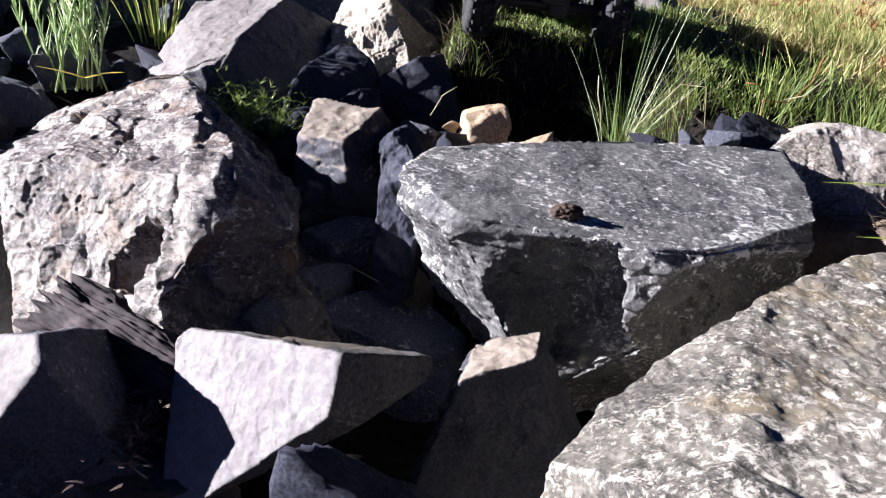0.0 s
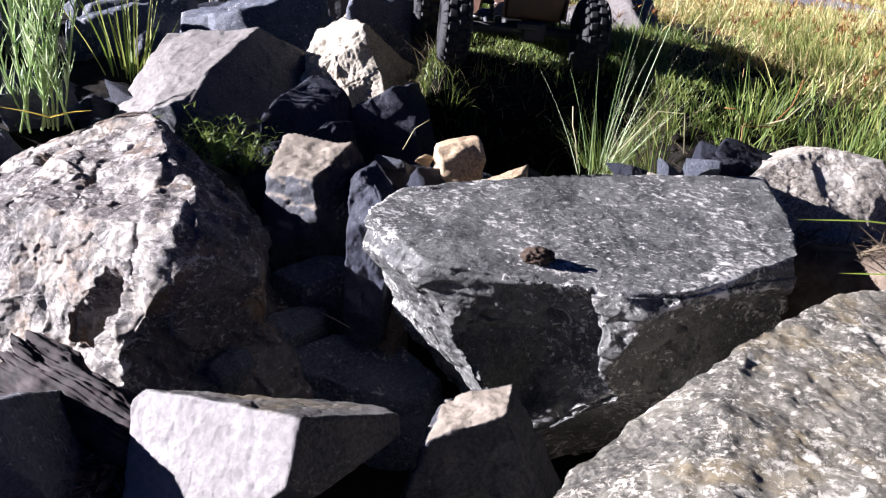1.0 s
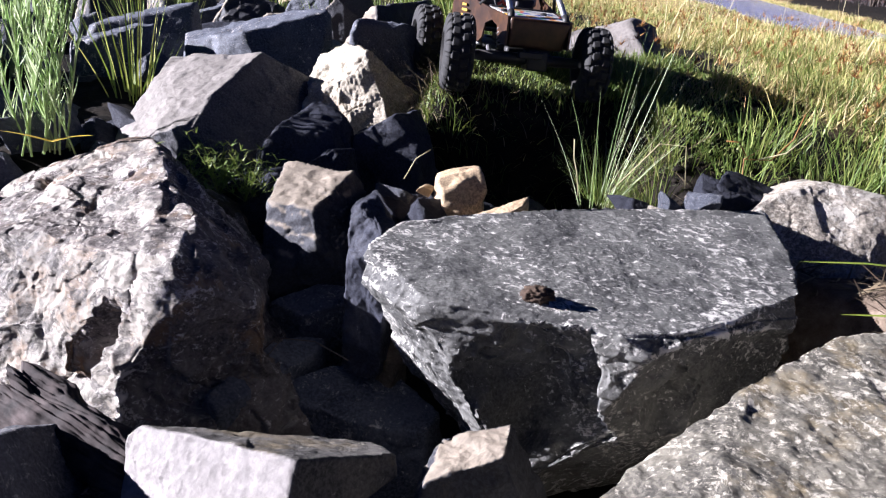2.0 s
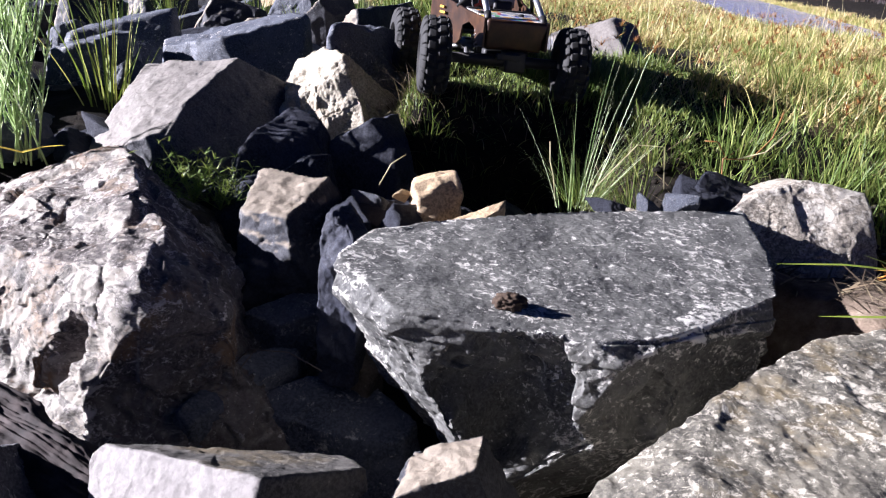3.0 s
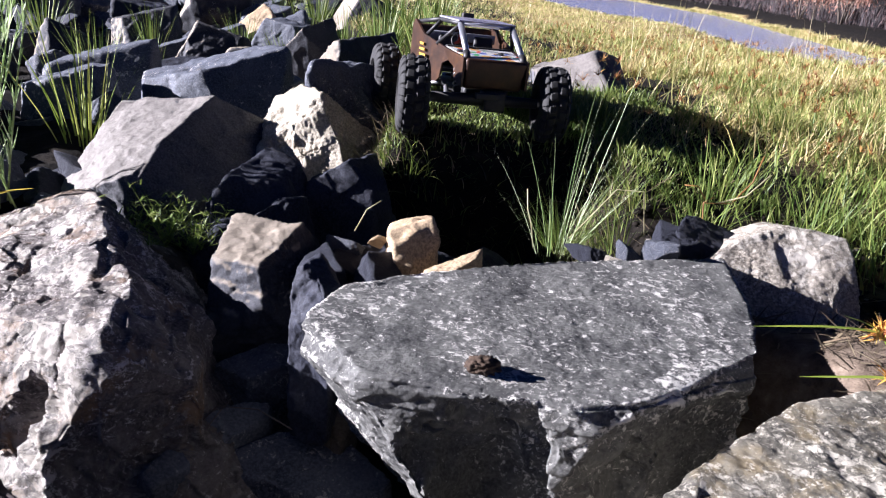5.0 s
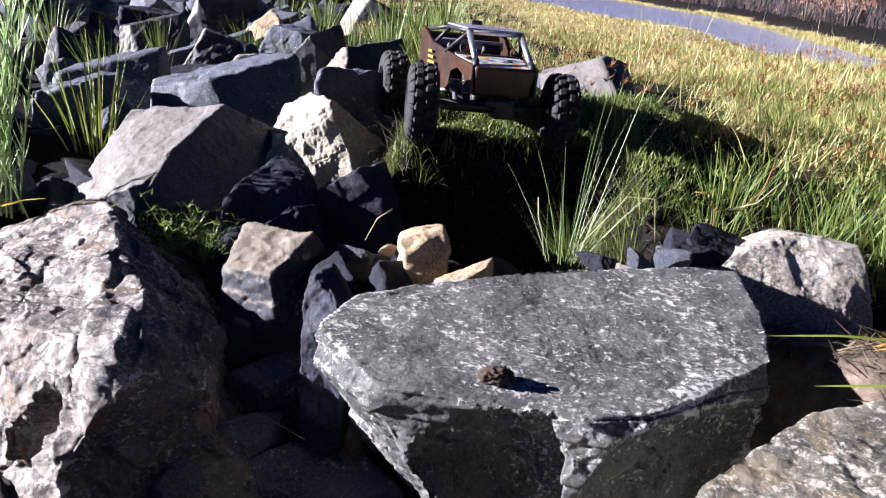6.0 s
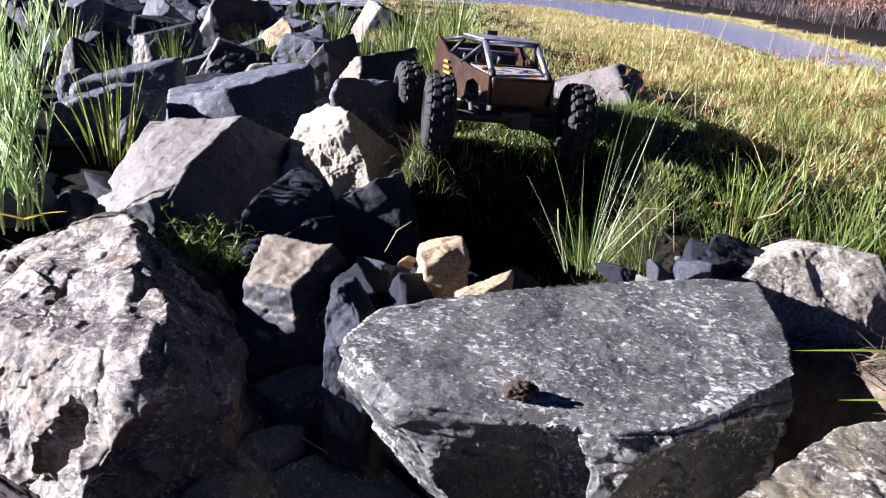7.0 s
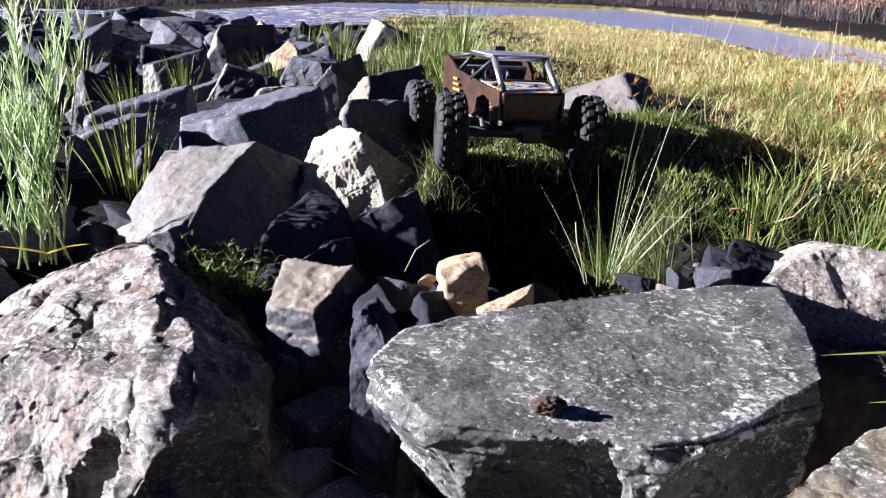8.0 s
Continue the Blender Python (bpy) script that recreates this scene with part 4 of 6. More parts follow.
def build_car(at):
    car = new("model_car")
    car.matrix_world = at
    tagged(car, "radio-controlled rock crawler with a patinated brown body and knobbly tyres", "model car")
    first = None
    for x, y, turn in ((-0.130, -0.155, -8), (0.130, -0.155, -8), (-0.130, 0.155, 0), (0.130, 0.155, 0)):
        if first is None:
            wheel = new("wheel")
            wheel.parent = car
            part("tyre", tyre_mesh(), RUBBER, wheel, "black knobbly tyre", smooth=False)
            part("rim", rim_mesh(), BLACK, wheel, "black spoked rim", smooth=False)
            first = wheel
            wheel.matrix_basis = pose(x, y, R, 0, 0, turn + 180)
        else:
            copy_thing(first, pose(x, y, R, 0, 0, turn + (180 if x < 0 else 0))).parent = car
    for y in (-0.155, 0.155):
        bm = bmesh.new()
        tube(bm, [(-0.102, y, R), (-0.03, y, R), (0.03, y, R), (0.102, y, R)], [0.009, 0.011, 0.011, 0.009], 10)
        box(bm, -0.002, 0.038, y - 0.02, y + 0.02, R - 0.019, R + 0.019, 0.005)
        part("axle", bm, BLACK, car)
    for x in (-0.05, 0.05):
        for s in (-1, 1):
            bm = bmesh.new()
            tube(bm, [(x * 1.3, s * 0.145, R - 0.008), (x * 0.8, s * 0.03, 0.078)], 0.0045, 8)
            part("suspension_link", bm, STEEL, car)
            sx = 0.9 * x
            shock = new("shock_absorber")
            shock.parent = car
            bm = bmesh.new()
            tube(bm, [(sx, s * 0.14, R + 0.008), (sx * 0.86, s * 0.105, 0.150)], 0.0065, 10)
            part("cylinder", bm, BLACK, shock)
            bm = bmesh.new()
            lo, hi = Vector((sx, s * 0.138, R + 0.014)), Vector((sx * 0.89, s * 0.112, 0.135))
            d = (hi - lo).normalized()
            a = d.orthogonal().normalized()
            b = d.cross(a)
            tube(bm, [lo + (hi - lo) * (k / 70) + 0.009 * (a * math.cos(k * 0.63) + b * math.sin(k * 0.63)) for k in range(71)], 0.0012, 5)
            part("spring", bm, STEEL, shock)
    bm = bmesh.new()
    box(bm, -0.038, 0.038, -0.11, 0.11, 0.066, 0.086, 0.006)
    part("skid_plate", bm, BLACK, car)
    bm = bmesh.new()
    box(bm, -0.026, 0.026, -0.05, 0.05, 0.086, 0.118, 0.004)
    part("gearbox", bm, BLACK, car)
    bm = bmesh.new()
    box(bm, -0.022, 0.022, -0.186, -0.172, 0.072, 0.084, 0.002)
    part("servo_mount", bm, BLACK, car)
    # front apron, bonnet, flanks
    bm = bmesh.new()
    box(bm, -0.057, 0.057, -0.178, -0.150, 0.088, 0.142, 0.006)
    for v in bm.verts:
        if v.co.z < 0.11:
            v.co.y += 0.012
            v.co.x *= 0.94
    part("front_apron", bm, PATINA, car, "rust-brown front apron")
    bm = bmesh.new()
    panel(bm, [(-0.053, -0.168, 0.139), (0.053, -0.168, 0.139), (0.064, -0.05, 0.150), (-0.064, -0.05, 0.150)], 0.003)
    part("bonnet", bm, STICKERS, car, "bonnet covered in colourful stickers", smooth=False)
    side = [(-0.172, 0.092), (-0.172, 0.142), (-0.06, 0.152), (0.06, 0.168), (0.15, 0.195), (0.172, 0.182), (0.178, 0.120), (0.13, 0.098), (0.03, 0.085), (-0.03, 0.085)]
    arch = [(-0.045, 0.094), (-0.055, 0.122), (-0.085, 0.130), (-0.115, 0.122), (-0.125, 0.094)]
    outline = [side[0]] + side[1:9] + [side[9]] + arch
    for s in (-1, 1):
        bm = bmesh.new()
        panel(bm, [(s * (0.0575 + 0.026 * smooth(-0.17, 0.1, np.array(y))), y, z) for y, z in outline], 0.004 if s < 0 else -0.004)
        flank = part("flank", bm, PATINA, car, "rust-brown side panel with an arched cut-out", smooth=False)
        bm = bmesh.new()
        for k in range(3):
            box(bm, s * 0.0885 - 0.001, s * 0.0885 + 0.001, 0.018 + 0.012 * k, 0.078, 0.126 + 0.0105 * k, 0.1308 + 0.0105 * k)
        part("side_lettering", bm, YELLOW, flank, "yellow bars of lettering", smooth=False)
    bm = bmesh.new()
    box(bm, -0.084, 0.084, 0.158, 0.176, 0.115, 0.186, 0.006)
    part("tail_panel", bm, PATINA, car)
    # cabin
    bm = bmesh.new()
    box(bm, -0.07, 0.07, -0.05, 0.15, 0.106, 0.112)
    part("cabin_floor", bm, BLACK, car, smooth=False)
    bm = bmesh.new()
    box(bm, -0.064, 0.064, -0.052, -0.036, 0.134, 0.156, 0.003)
    part("dashboard", bm, BLACK, car)
    bm = bmesh.new()
    box(bm, -0.07, 0.07, 0.08, 0.09, 0.158, 0.176, 0.003)
    part("rear_shelf", bm, GREY, car)
    bm = bmesh.new()
    box(bm, -0.014, 0.016, -0.02, 0.03, 0.112, 0.150, 0.003)
    part("console", bm, GREY, car)
    wheel = new("steering_wheel")
    wheel.parent = car
    wheel.matrix_basis = pose(-0.034, -0.026, 0.163, 0, 0, 90) @ pose(0, 0, 0, 0, 25, 0)
    bm = bmesh.new()
    lathe(bm, [(0.0135, -0.0015), (0.0165, -0.0015), (0.0165, 0.0015), (0.0135, 0.0015)], 24)
    part("wheel_ring", bm, BLACK, wheel)
    bm = bmesh.new()
    for k in range(3):
        box(bm, -0.001, 0.001, -0.0025, 0.0025, 0, 0.014, m=Matrix.Rotation(k * math.tau / 3, 4, "X"))
    part("wheel_spokes", bm, RED, wheel, "red spokes", smooth=False)
    for x in (-0.036, 0.038):
        bm = bmesh.new()
        box(bm, x - 0.02, x + 0.02, 0.02, 0.055, 0.112, 0.128, 0.005)
        box(bm, x - 0.02, x + 0.02, 0.052, 0.066, 0.115, 0.172, 0.006)
        part("seat", bm, BLACK, car)
    # roll cage
    fr, rr = 0.050, 0.055
    bars = []
    for s in (-1, 1):
        bars += [("front_pillar", ALLOY, [(s * 0.052, -0.158, 0.146), (s * fr, -0.085, 0.196)], 0.0058)]
        bars += [("pillar_foot", BLACK, [(s * 0.053, -0.166, 0.138), (s * 0.052, -0.152, 0.151)], 0.0066)]
        bars += [("roof_rail", BLACK, [(s * fr, -0.085, 0.197), (s * rr, 0.045, 0.200)], 0.0045)]
        bars += [("rear_pillar", BLACK, [(s * rr, 0.045, 0.200), (s * 0.078, 0.15, 0.19)], 0.0045)]
        bars += [("door_bar", BLACK, [(s * fr, -0.08, 0.195), (s * 0.076, -0.02, 0.155)], 0.0035)]
        bars += [("middle_pillar", BLACK, [(s * rr, 0.045, 0.199), (s * 0.079, 0.07, 0.165)], 0.004)]
    bars += [("cross_bar", ALLOY, [(-fr, -0.085, 0.197), (fr, -0.085, 0.197)], 0.0045), ("cross_bar", BLACK, [(-rr, 0.045, 0.200), (rr, 0.045, 0.200)], 0.0045)]
    for name, mat, pts, r in bars:
        bm = bmesh.new()
        tube(bm, pts, r, 10)
        part(name, bm, mat, car, "silver tube" if mat is ALLOY else "")
    bm = bmesh.new()
    panel(bm, [(-0.055, -0.09, 0.2005), (0.055, -0.09, 0.2005), (0.060, 0.05, 0.2045), (-0.060, 0.05, 0.2045)], 0.0025)
    roof = part("roof_panel", bm, PURPLE_GREY, car, "grey-violet roof plate with a round print", smooth=False)
    bm = bmesh.new()
    box(bm, -0.012, 0.012, 0.052, 0.066, 0.201, 0.216, 0.003)
    part("roof_box", bm, BLACK, car, "small black box behind the roof plate")
    tilt = Matrix.Translation((0, -0.02, 0.2058)) @ Matrix.Rotation(math.atan2(0.005, 0.14), 4, "X")
    bm = bmesh.new()
    for r0, r1 in ((0.049, 0.051), (0.038, 0.0395), (0.024, 0.028), (0.010, 0.015)):
        q = [[bm.verts.new(tilt @ Vector((r * math.cos(k * math.tau / 48), r * math.sin(k * math.tau / 48), 0.0003))) for k in range(48)] for r in (r0, r1)]
        for k in range(48):
            bm.faces.new((q[0][k], q[0][(k + 1) % 48], q[1][(k + 1) % 48], q[1][k]))
    for k in range(7):
        box(bm, -0.0035, 0.0035, -0.0495, -0.0415, -0.0002, 0.0004, m=tilt @ Matrix.Rotation((k - 3) * 0.2, 4, "Z"))
    part("roof_print", bm, PRINT, roof, "dark rings and bars of print", smooth=False)
    # the body sits a little to one side on its springs
    for ob in car.children:
        if not ob.name.startswith(("wheel", "axle", "suspension", "shock", "servo")):
            ob.location.x += 0.013
    return car


build_car(pose(0.114, 1.575, 0.016, -2.6, 1.5, 12))

# ---- plants ----
def leaf_material(name, stops, rough=0.55, through=0.25, patch=0.0):
    m, t, b = nodes_of(name)
    pick = t.nodes.new("ShaderNodeNewGeometry").outputs["Random Per Island"]
    if patch:
        # patches of greener and browner growth
        wide = noise_tex(t, t.nodes.new("ShaderNodeTexCoord").outputs["Object"], 5.0, 4, 0.6)
        pick = mix(t, patch, pick, ramp(t, wide, [(0.32, (0,)), (0.68, (1,))]))
    r = ramp(t, pick, stops)
    t.links.new(r, b.inputs["Base Color"])
    b.inputs["Roughness"].default_value = rough
    b.inputs["Specular IOR Level"].default_value = 0.5 if through else 0.1
    tr = t.nodes.new("ShaderNodeBsdfTranslucent")
    t.links.new(r, tr.inputs["Color"])
    sh = t.nodes.new("ShaderNodeMixShader")
    sh.inputs[0].default_value = through
    t.links.new(b.outputs[0], sh.inputs[1])
    t.links.new(tr.outputs[0], sh.inputs[2])
    t.links.new(sh.outputs[0], t.nodes["Material Output"].inputs["Surface"])
    return m


GREEN = leaf_material("green_blades", [(0.0, (0.05, 0.10, 0.015)), (0.4, (0.13, 0.19, 0.035)), (0.75, (0.25, 0.29, 0.07)), (1.0, (0.42, 0.38, 0.16))], patch=0.35)
DRY = leaf_material("dry_blades", [(0.0, (0.11, 0.17, 0.03)), (0.36, (0.3, 0.31, 0.085)), (0.62, (0.52, 0.43, 0.19)), (0.8, (0.62, 0.5, 0.27)), (0.92, (0.42, 0.24, 0.1)), (1.0, (0.22, 0.09, 0.035))], patch=0.5)
BRIGHT = leaf_material("bright_blades", [(0.0, (0.16, 0.24, 0.03)), (0.5, (0.32, 0.4, 0.06)), (1.0, (0.5, 0.48, 0.12))])
GLAUCOUS = leaf_material("glaucous_leaves", [(0.0, (0.16, 0.26, 0.08)), (0.5, (0.4, 0.52, 0.22)), (1.0, (0.7, 0.76, 0.5))], through=0.4)
RUST = leaf_material("rusty_heads", [(0.0, (0.13, 0.05, 0.02)), (0.5, (0.28, 0.13, 0.04)), (1.0, (0.5, 0.3, 0.1))])
STRAW = leaf_material("pale_straw", [(0.0, (0.4, 0.36, 0.2)), (1.0, (0.62, 0.55, 0.36))])
YELLOW_LEAF = leaf_material("yellow_leaf", [(0.0, (0.5, 0.4, 0.05)), (1.0, (0.6, 0.42, 0.06))])
DEAD = leaf_material("dead_blades", [(0.0, (0.05, 0.035, 0.02)), (0.6, (0.14, 0.1, 0.06)), (1.0, (0.34, 0.28, 0.17))], 0.8, 0.1)
# as near-black as the soil, with the strip's shade in the crumb colour
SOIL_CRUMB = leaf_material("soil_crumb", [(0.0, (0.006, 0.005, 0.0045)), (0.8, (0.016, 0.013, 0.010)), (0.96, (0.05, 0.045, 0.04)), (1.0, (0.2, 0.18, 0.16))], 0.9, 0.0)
ORANGE = leaf_material("orange_heads", [(0.0, (0.4, 0.15, 0.03)), (0.6, (0.62, 0.33, 0.06)), (1.0, (0.7, 0.5, 0.16))])
RNG = np.random.default_rng(11)


def blades(base, length, heading, lean, droop, width, segs=3):
    """Tapered strips that rise from base and bend over: points and triangles."""
    n = len(base)
    hv = np.stack([np.cos(heading), np.sin(heading), np.zeros(n)], 1)
    tw = heading + np.pi / 2 + RNG.uniform(-0.9, 0.9, n)
    side = np.stack([np.cos(tw), np.sin(tw), np.zeros(n)], 1)
    pos, rows = base.copy(), []
    for s in range(segs + 1):
        u = s / segs
        w = (width * (0.75 if s == 0 else 1.0) * (1 - u) ** 0.6)[:, None] * 0.5
        rows += [pos - side * w, pos + side * w] if s < segs else [pos.copy()]
        a = lean + droop * (u + 0.5 / segs)
        pos = pos + (length / segs)[:, None] * (hv * np.sin(a)[:, None] + np.array([0, 0, 1.0]) * np.cos(a)[:, None])
    k = 2 * segs + 1
    verts = np.stack(rows, 1).reshape(-1, 3)
    tri = []
    for s in range(segs - 1):
        q = 2 * s
        tri += [(q, q + 1, q + 3), (q, q + 3, q + 2)]
    tri.append((2 * segs - 2, 2 * segs - 1, 2 * segs))
    return verts, (np.arange(n)[:, None, None] * k + np.array(tri)[None]).reshape(-1, 3)


def merge(pieces):
    vs, fs, o = [], [], 0
    for v, f in pieces:
        vs.append(v)
        fs.append(f + o)
        o += len(v)
    return np.vstack(vs), np.vstack(fs)


def on_ground(x, y):
    return np.stack([x, y, height(x, y) - 0.003], 1)


def tuft(name, label, category, material, centre, n, size, width, spread, lean, droop, root=0.02, heading=None, turn=math.pi):
    """A bunch of blades that fans out from one root."""
    a = RNG.uniform(0, math.tau, n) if heading is None else heading + RNG.uniform(-turn, turn, n)
    r = root * np.sqrt(RNG.random(n))
    base = np.array(centre) + np.stack([r * np.cos(a), r * np.sin(a), np.zeros(n)], 1)
    v, f = blades(base - np.array(centre), size * RNG.uniform(0.45, 1.0, n), a, lean * RNG.random(n) * spread, droop * RNG.random(n), width * RNG.uniform(0.7, 1.2, n), 6)
    ob = mesh_from(name, v, f, material)
    ob.location = centre
    return tagged(ob, label, category)


def field(name, label, material, count, x0, x1, y0, y1, size, width, accept, lean=0.55, droop=0.9, near=1.0):
    y = y0 + (y1 - y0) * RNG.random(count) ** near
    x = x0 + (x1 - x0) * RNG.random(count)
    ok = accept(x, y)
    x, y = x[ok], y[ok]
    n = len(x)
    clump = 0.62 + 0.75 * fbm(np.stack([x * 8, y * 8, x * 0], 1), 2, 40)
    v, f = blades(on_ground(x, y), size * np.clip(clump, 0.25, 1.3) * RNG.uniform(0.6, 1.2, n), RNG.uniform(0, math.tau, n), lean * RNG.random(n), droop * RNG.random(n), width * RNG.uniform(0.6, 1.3, n) * (1 + 0.35 * y / 3))
    return tagged(mesh_from(name, v, f, material), label, "grass", kind="stuff")


def dryness(x, y):
    """0 green and long by the rocks, 1 straw out on the bank."""
    p = np.stack([x * 1.7, y * 1.7, x * 0], 1)
    return np.clip(smooth(0.25, 0.9, x - np.interp(y, EDGE_Y, EDGE_X) + 0.3 * (y - 1.3)) + 0.15 + 0.4 * vnoise(p, 50), 0, 1)


def bank_ok(x, y, dry):
    g = bank_share(x, y) > 0.75
    car_spot = (np.abs(x - 0.13) < 0.20) & (y > 1.3) & (y < 1.85)
    bare = (y < np.interp(x, [0.0, 0.15, 0.45, 0.65, 0.8], [1.22, 1.29, 1.29, 1.16, 1.05]) + 0.07 * vnoise(np.stack([x * 8, y * 0, x * 0], 1), 61)) & (RNG.random(len(x)) < 0.93)
    d = dryness(x, y)
    pick = RNG.random(len(x))
    gaps = RNG.random(len(x)) < 0.25 + 1.6 * np.clip(fbm(np.stack([x * 7, y * 7, x * 0], 1), 3, 44) + 0.35, 0, 1)
    gaps &= (x > 0.28) | (y > 1.42) | (RNG.random(len(x)) < 0.15)
    gaps &= mud_share(x, y) < 0.35
    return g & gaps & ~bare & (pond_depth(x, y) < -0.25) & ~(car_spot & (pick < 0.2)) & (RNG.random(len(x)) < (d if dry else 1 - 0.72 * d))


def away(x, y):
    """Clear of the flat rock that stands in the grass, and of the strip before it."""
    return ~((np.abs(x - 0.44) < 0.30) & (y > 1.72) & (y < 2.5) & (RNG.random(len(x)) < 0.93))


field("green_grass", "thick green grass on the bank beside the rocks", GREEN, 42000, -0.1, 1.7, 1.05, 2.4, 0.075, 0.0026, lambda x, y: bank_ok(x, y, False) & away(x, y))
field("dry_grass", "sunlit straw-yellow grass on the bank", DRY, 70000, 0.2, 2.4, 1.1, 2.6, 0.085, 0.0022, lambda x, y: bank_ok(x, y, True) & away(x, y), 1.3, 2.0)
field("green_grass", "green grass among the dry bank grass", GREEN, 36000, -0.9, 3.4, 2.4, 5.5, 0.07, 0.003, lambda x, y: bank_ok(x, y, False) & away(x, y))
field("dry_grass", "sunlit straw-yellow grass further out on the bank", DRY, 105000, -0.5, 4.4, 2.4, 5.5, 0.075, 0.0028, lambda x, y: bank_ok(x, y, True) & away(x, y), 0.9, 2.0)
field("dry_grass", "straw-yellow grass near the pond", DRY, 60000, -1.5, 5.0, 5.0, 14.0, 0.05, 0.0035, lambda x, y: (bank_share(x, y) > 0.5) & (pond_depth(x, y) < -0.1), 0.9, 1.4)
field("short_grass", "short turf growing at the edge of the rocks", GREEN, 26000, -0.3, 0.6, 1.10, 1.9, 0.045, 0.002, lambda x, y: (bank_share(x, y) > 0.3) & ((x > 0.28) | (y > 1.45) | (RNG.random(len(x)) < 0.10)) & (y > 1.26 + 0.08 * vnoise(np.stack([x * 8, y * 0, x * 0], 1), 61)))

field("short_grass", "dark-green turf growing over the broken bank edge", GREEN, 9000, -0.12, 0.42, 1.22, 1.48, 0.055, 0.0018, lambda x, y: (bank_share(x, y) > 0.12) & (bank_share(x, y) < 0.99), 1.2, 1.4)
field("short_grass", "matted withered turf hanging down the broken bank edge", DEAD, 5000, -0.12, 0.42, 1.22, 1.48, 0.06, 0.0018, lambda x, y: (bank_share(x, y) > 0.12) & (bank_share(x, y) < 0.99), 1.2, 1.4)
field("dry_grass", "straw-yellow grass stretching away over the bank", DRY, 40000, 0.7, 9.0, -4.0, 5.0, 0.08, 0.006, lambda x, y: (bank_share(x, y) > 0.75) & ~((x < 2.3) & (y > 1.1)) & (pond_depth(x, y) < -0.1), 0.9, 1.8)

# rusty sedge heads and tall dry stalks on the bank
hx, hy_ = RNG.uniform(0.35, 3.2, 1400), 1.2 + 3.3 * RNG.random(1400) ** 1.3
ok = bank_ok(hx, hy_, True)
hx, hy_ = hx[ok], hy_[ok]
hb = on_ground(hx, hy_) + np.array([0, 0, 1]) * RNG.uniform(0.03, 0.10, len(hx))[:, None]
reps = 16
hb = np.repeat(hb, reps, 0)
n = len(hb)
v, f = blades(hb, RNG.uniform(0.012, 0.028, n), RNG.uniform(0, math.tau, n), RNG.uniform(0.2, 1.8, n), RNG.uniform(0, 0.8, n), np.full(n, 0.003), 2)
tagged(mesh_from("sedge_heads", v, f, RUST), "rust-brown seed heads over the dry grass", "grass", kind="stuff")
n = 60
sx, sy = RNG.uniform(0.5, 4.2, n), RNG.uniform(2.4, 7.0, n)
v, f = blades(on_ground(sx, sy), RNG.uniform(0.18, 0.36, n), RNG.uniform(0, math.tau, n), RNG.uniform(0, 0.25, n), RNG.uniform(0, 0.4, n), np.full(n, 0.003), 4)
tagged(mesh_from("dry_stalks", v, f, STRAW), "pale dry stalks standing over the grass", "grass", kind="stuff")

tuft("rush_tuft", "loose tuft of thin pale-green rushes behind the slab", "rush", GLAUCOUS, (0.25, 1.10, -0.075), 15, 0.34, 0.0011, 1.0, 1.05, 0.4, 0.03, heading=0.1, turn=0.8)
tuft("rush_tuft", "thin upright green rush blades at the bank's edge", "rush", GLAUCOUS, (0.25, 1.10, -0.075), 22, 0.2, 0.0012, 1.0, 0.6, 0.7, 0.03)
tuft("rush_tuft", "short dense base of green rush blades", "rush", GREEN, (0.265, 1.11, -0.07), 90, 0.11, 0.0012, 1.0, 0.8, 0.7, 0.035)
tuft("grass_tuft", "bright green grass tuft behind the boulder", "grass", BRIGHT, (-0.66, 1.64, -0.12), 30, 0.36, 0.0042, 1.0, 0.42, 0.45, 0.045)
for x, y, z, s in ((0.50, 1.19, -0.05, 0.15), (0.62, 1.14, -0.06, 0.17), (0.70, 1.2, -0.05, 0.2), (0.56, 1.3, -0.02, 0.16), (0.44, 1.27, -0.04, 0.12), (0.75, 1.08, -0.07, 0.18)):
    tuft("grass_tuft", "green grass tuft at the edge of the bank", "grass", GREEN, (x, y, z), 60, 0.85 * s, 0.0022, 1.0, 0.7, 0.9, 0.05)
for x, y, s in ((0.02, 1.385, 0.07), (0.10, 1.37, 0.10), (0.17, 1.36, 0.12), (0.235, 1.34, 0.11), (0.29, 1.30, 0.12), (0.13, 1.33, 0.07), (0.21, 1.30, 0.08), (0.06, 1.35, 0.06), (0.33, 1.24, 0.13), (0.38, 1.2, 0.12)):
    z = float(height(np.array([x]), np.array([y]))[0]) - 0.004
    tuft("grass_tuft", "ragged green tuft on the dark turf edge", "grass", GREEN, (x, y, z), 46, s, 0.0018, 1.0, 0.9, 1.1, 0.04)
for x, y, s in ((-0.12, 3.05, 0.3), (-0.05, 3.2, 0.32), (0.05, 2.9, 0.26), (0.16, 2.75, 0.24), (-0.55, 4.2, 0.3), (-0.85, 4.9, 0.35), (0.25, 2.3, 0.16), (0.05, 2.15, 0.14), (-0.3, 3.6, 0.28), (-0.7, 5.6, 0.4), (0.1, 4.2, 0.35)):
    z = float(height(np.array([x]), np.array([y]))[0])
    tuft("grass_tuft", "long green grass tuft growing beside the rubble", "grass", GREEN, (x, y, z), 80, s, 0.006, 1.0, 0.45, 0.5, 0.06)
for x, y, s in ((-1.0, 3.1, 0.16), (-0.95, 2.45, 0.16), (-0.75, 3.5, 0.14), (-1.5, 3.3, 0.22), (-0.45, 2.95, 0.12)):
    tuft("grass_tuft", "small green tuft between grey stones", "grass", GREEN, (x, y, -0.12), 40, s + 0.08, 0.005, 1.0, 0.5, 0.4, 0.04)


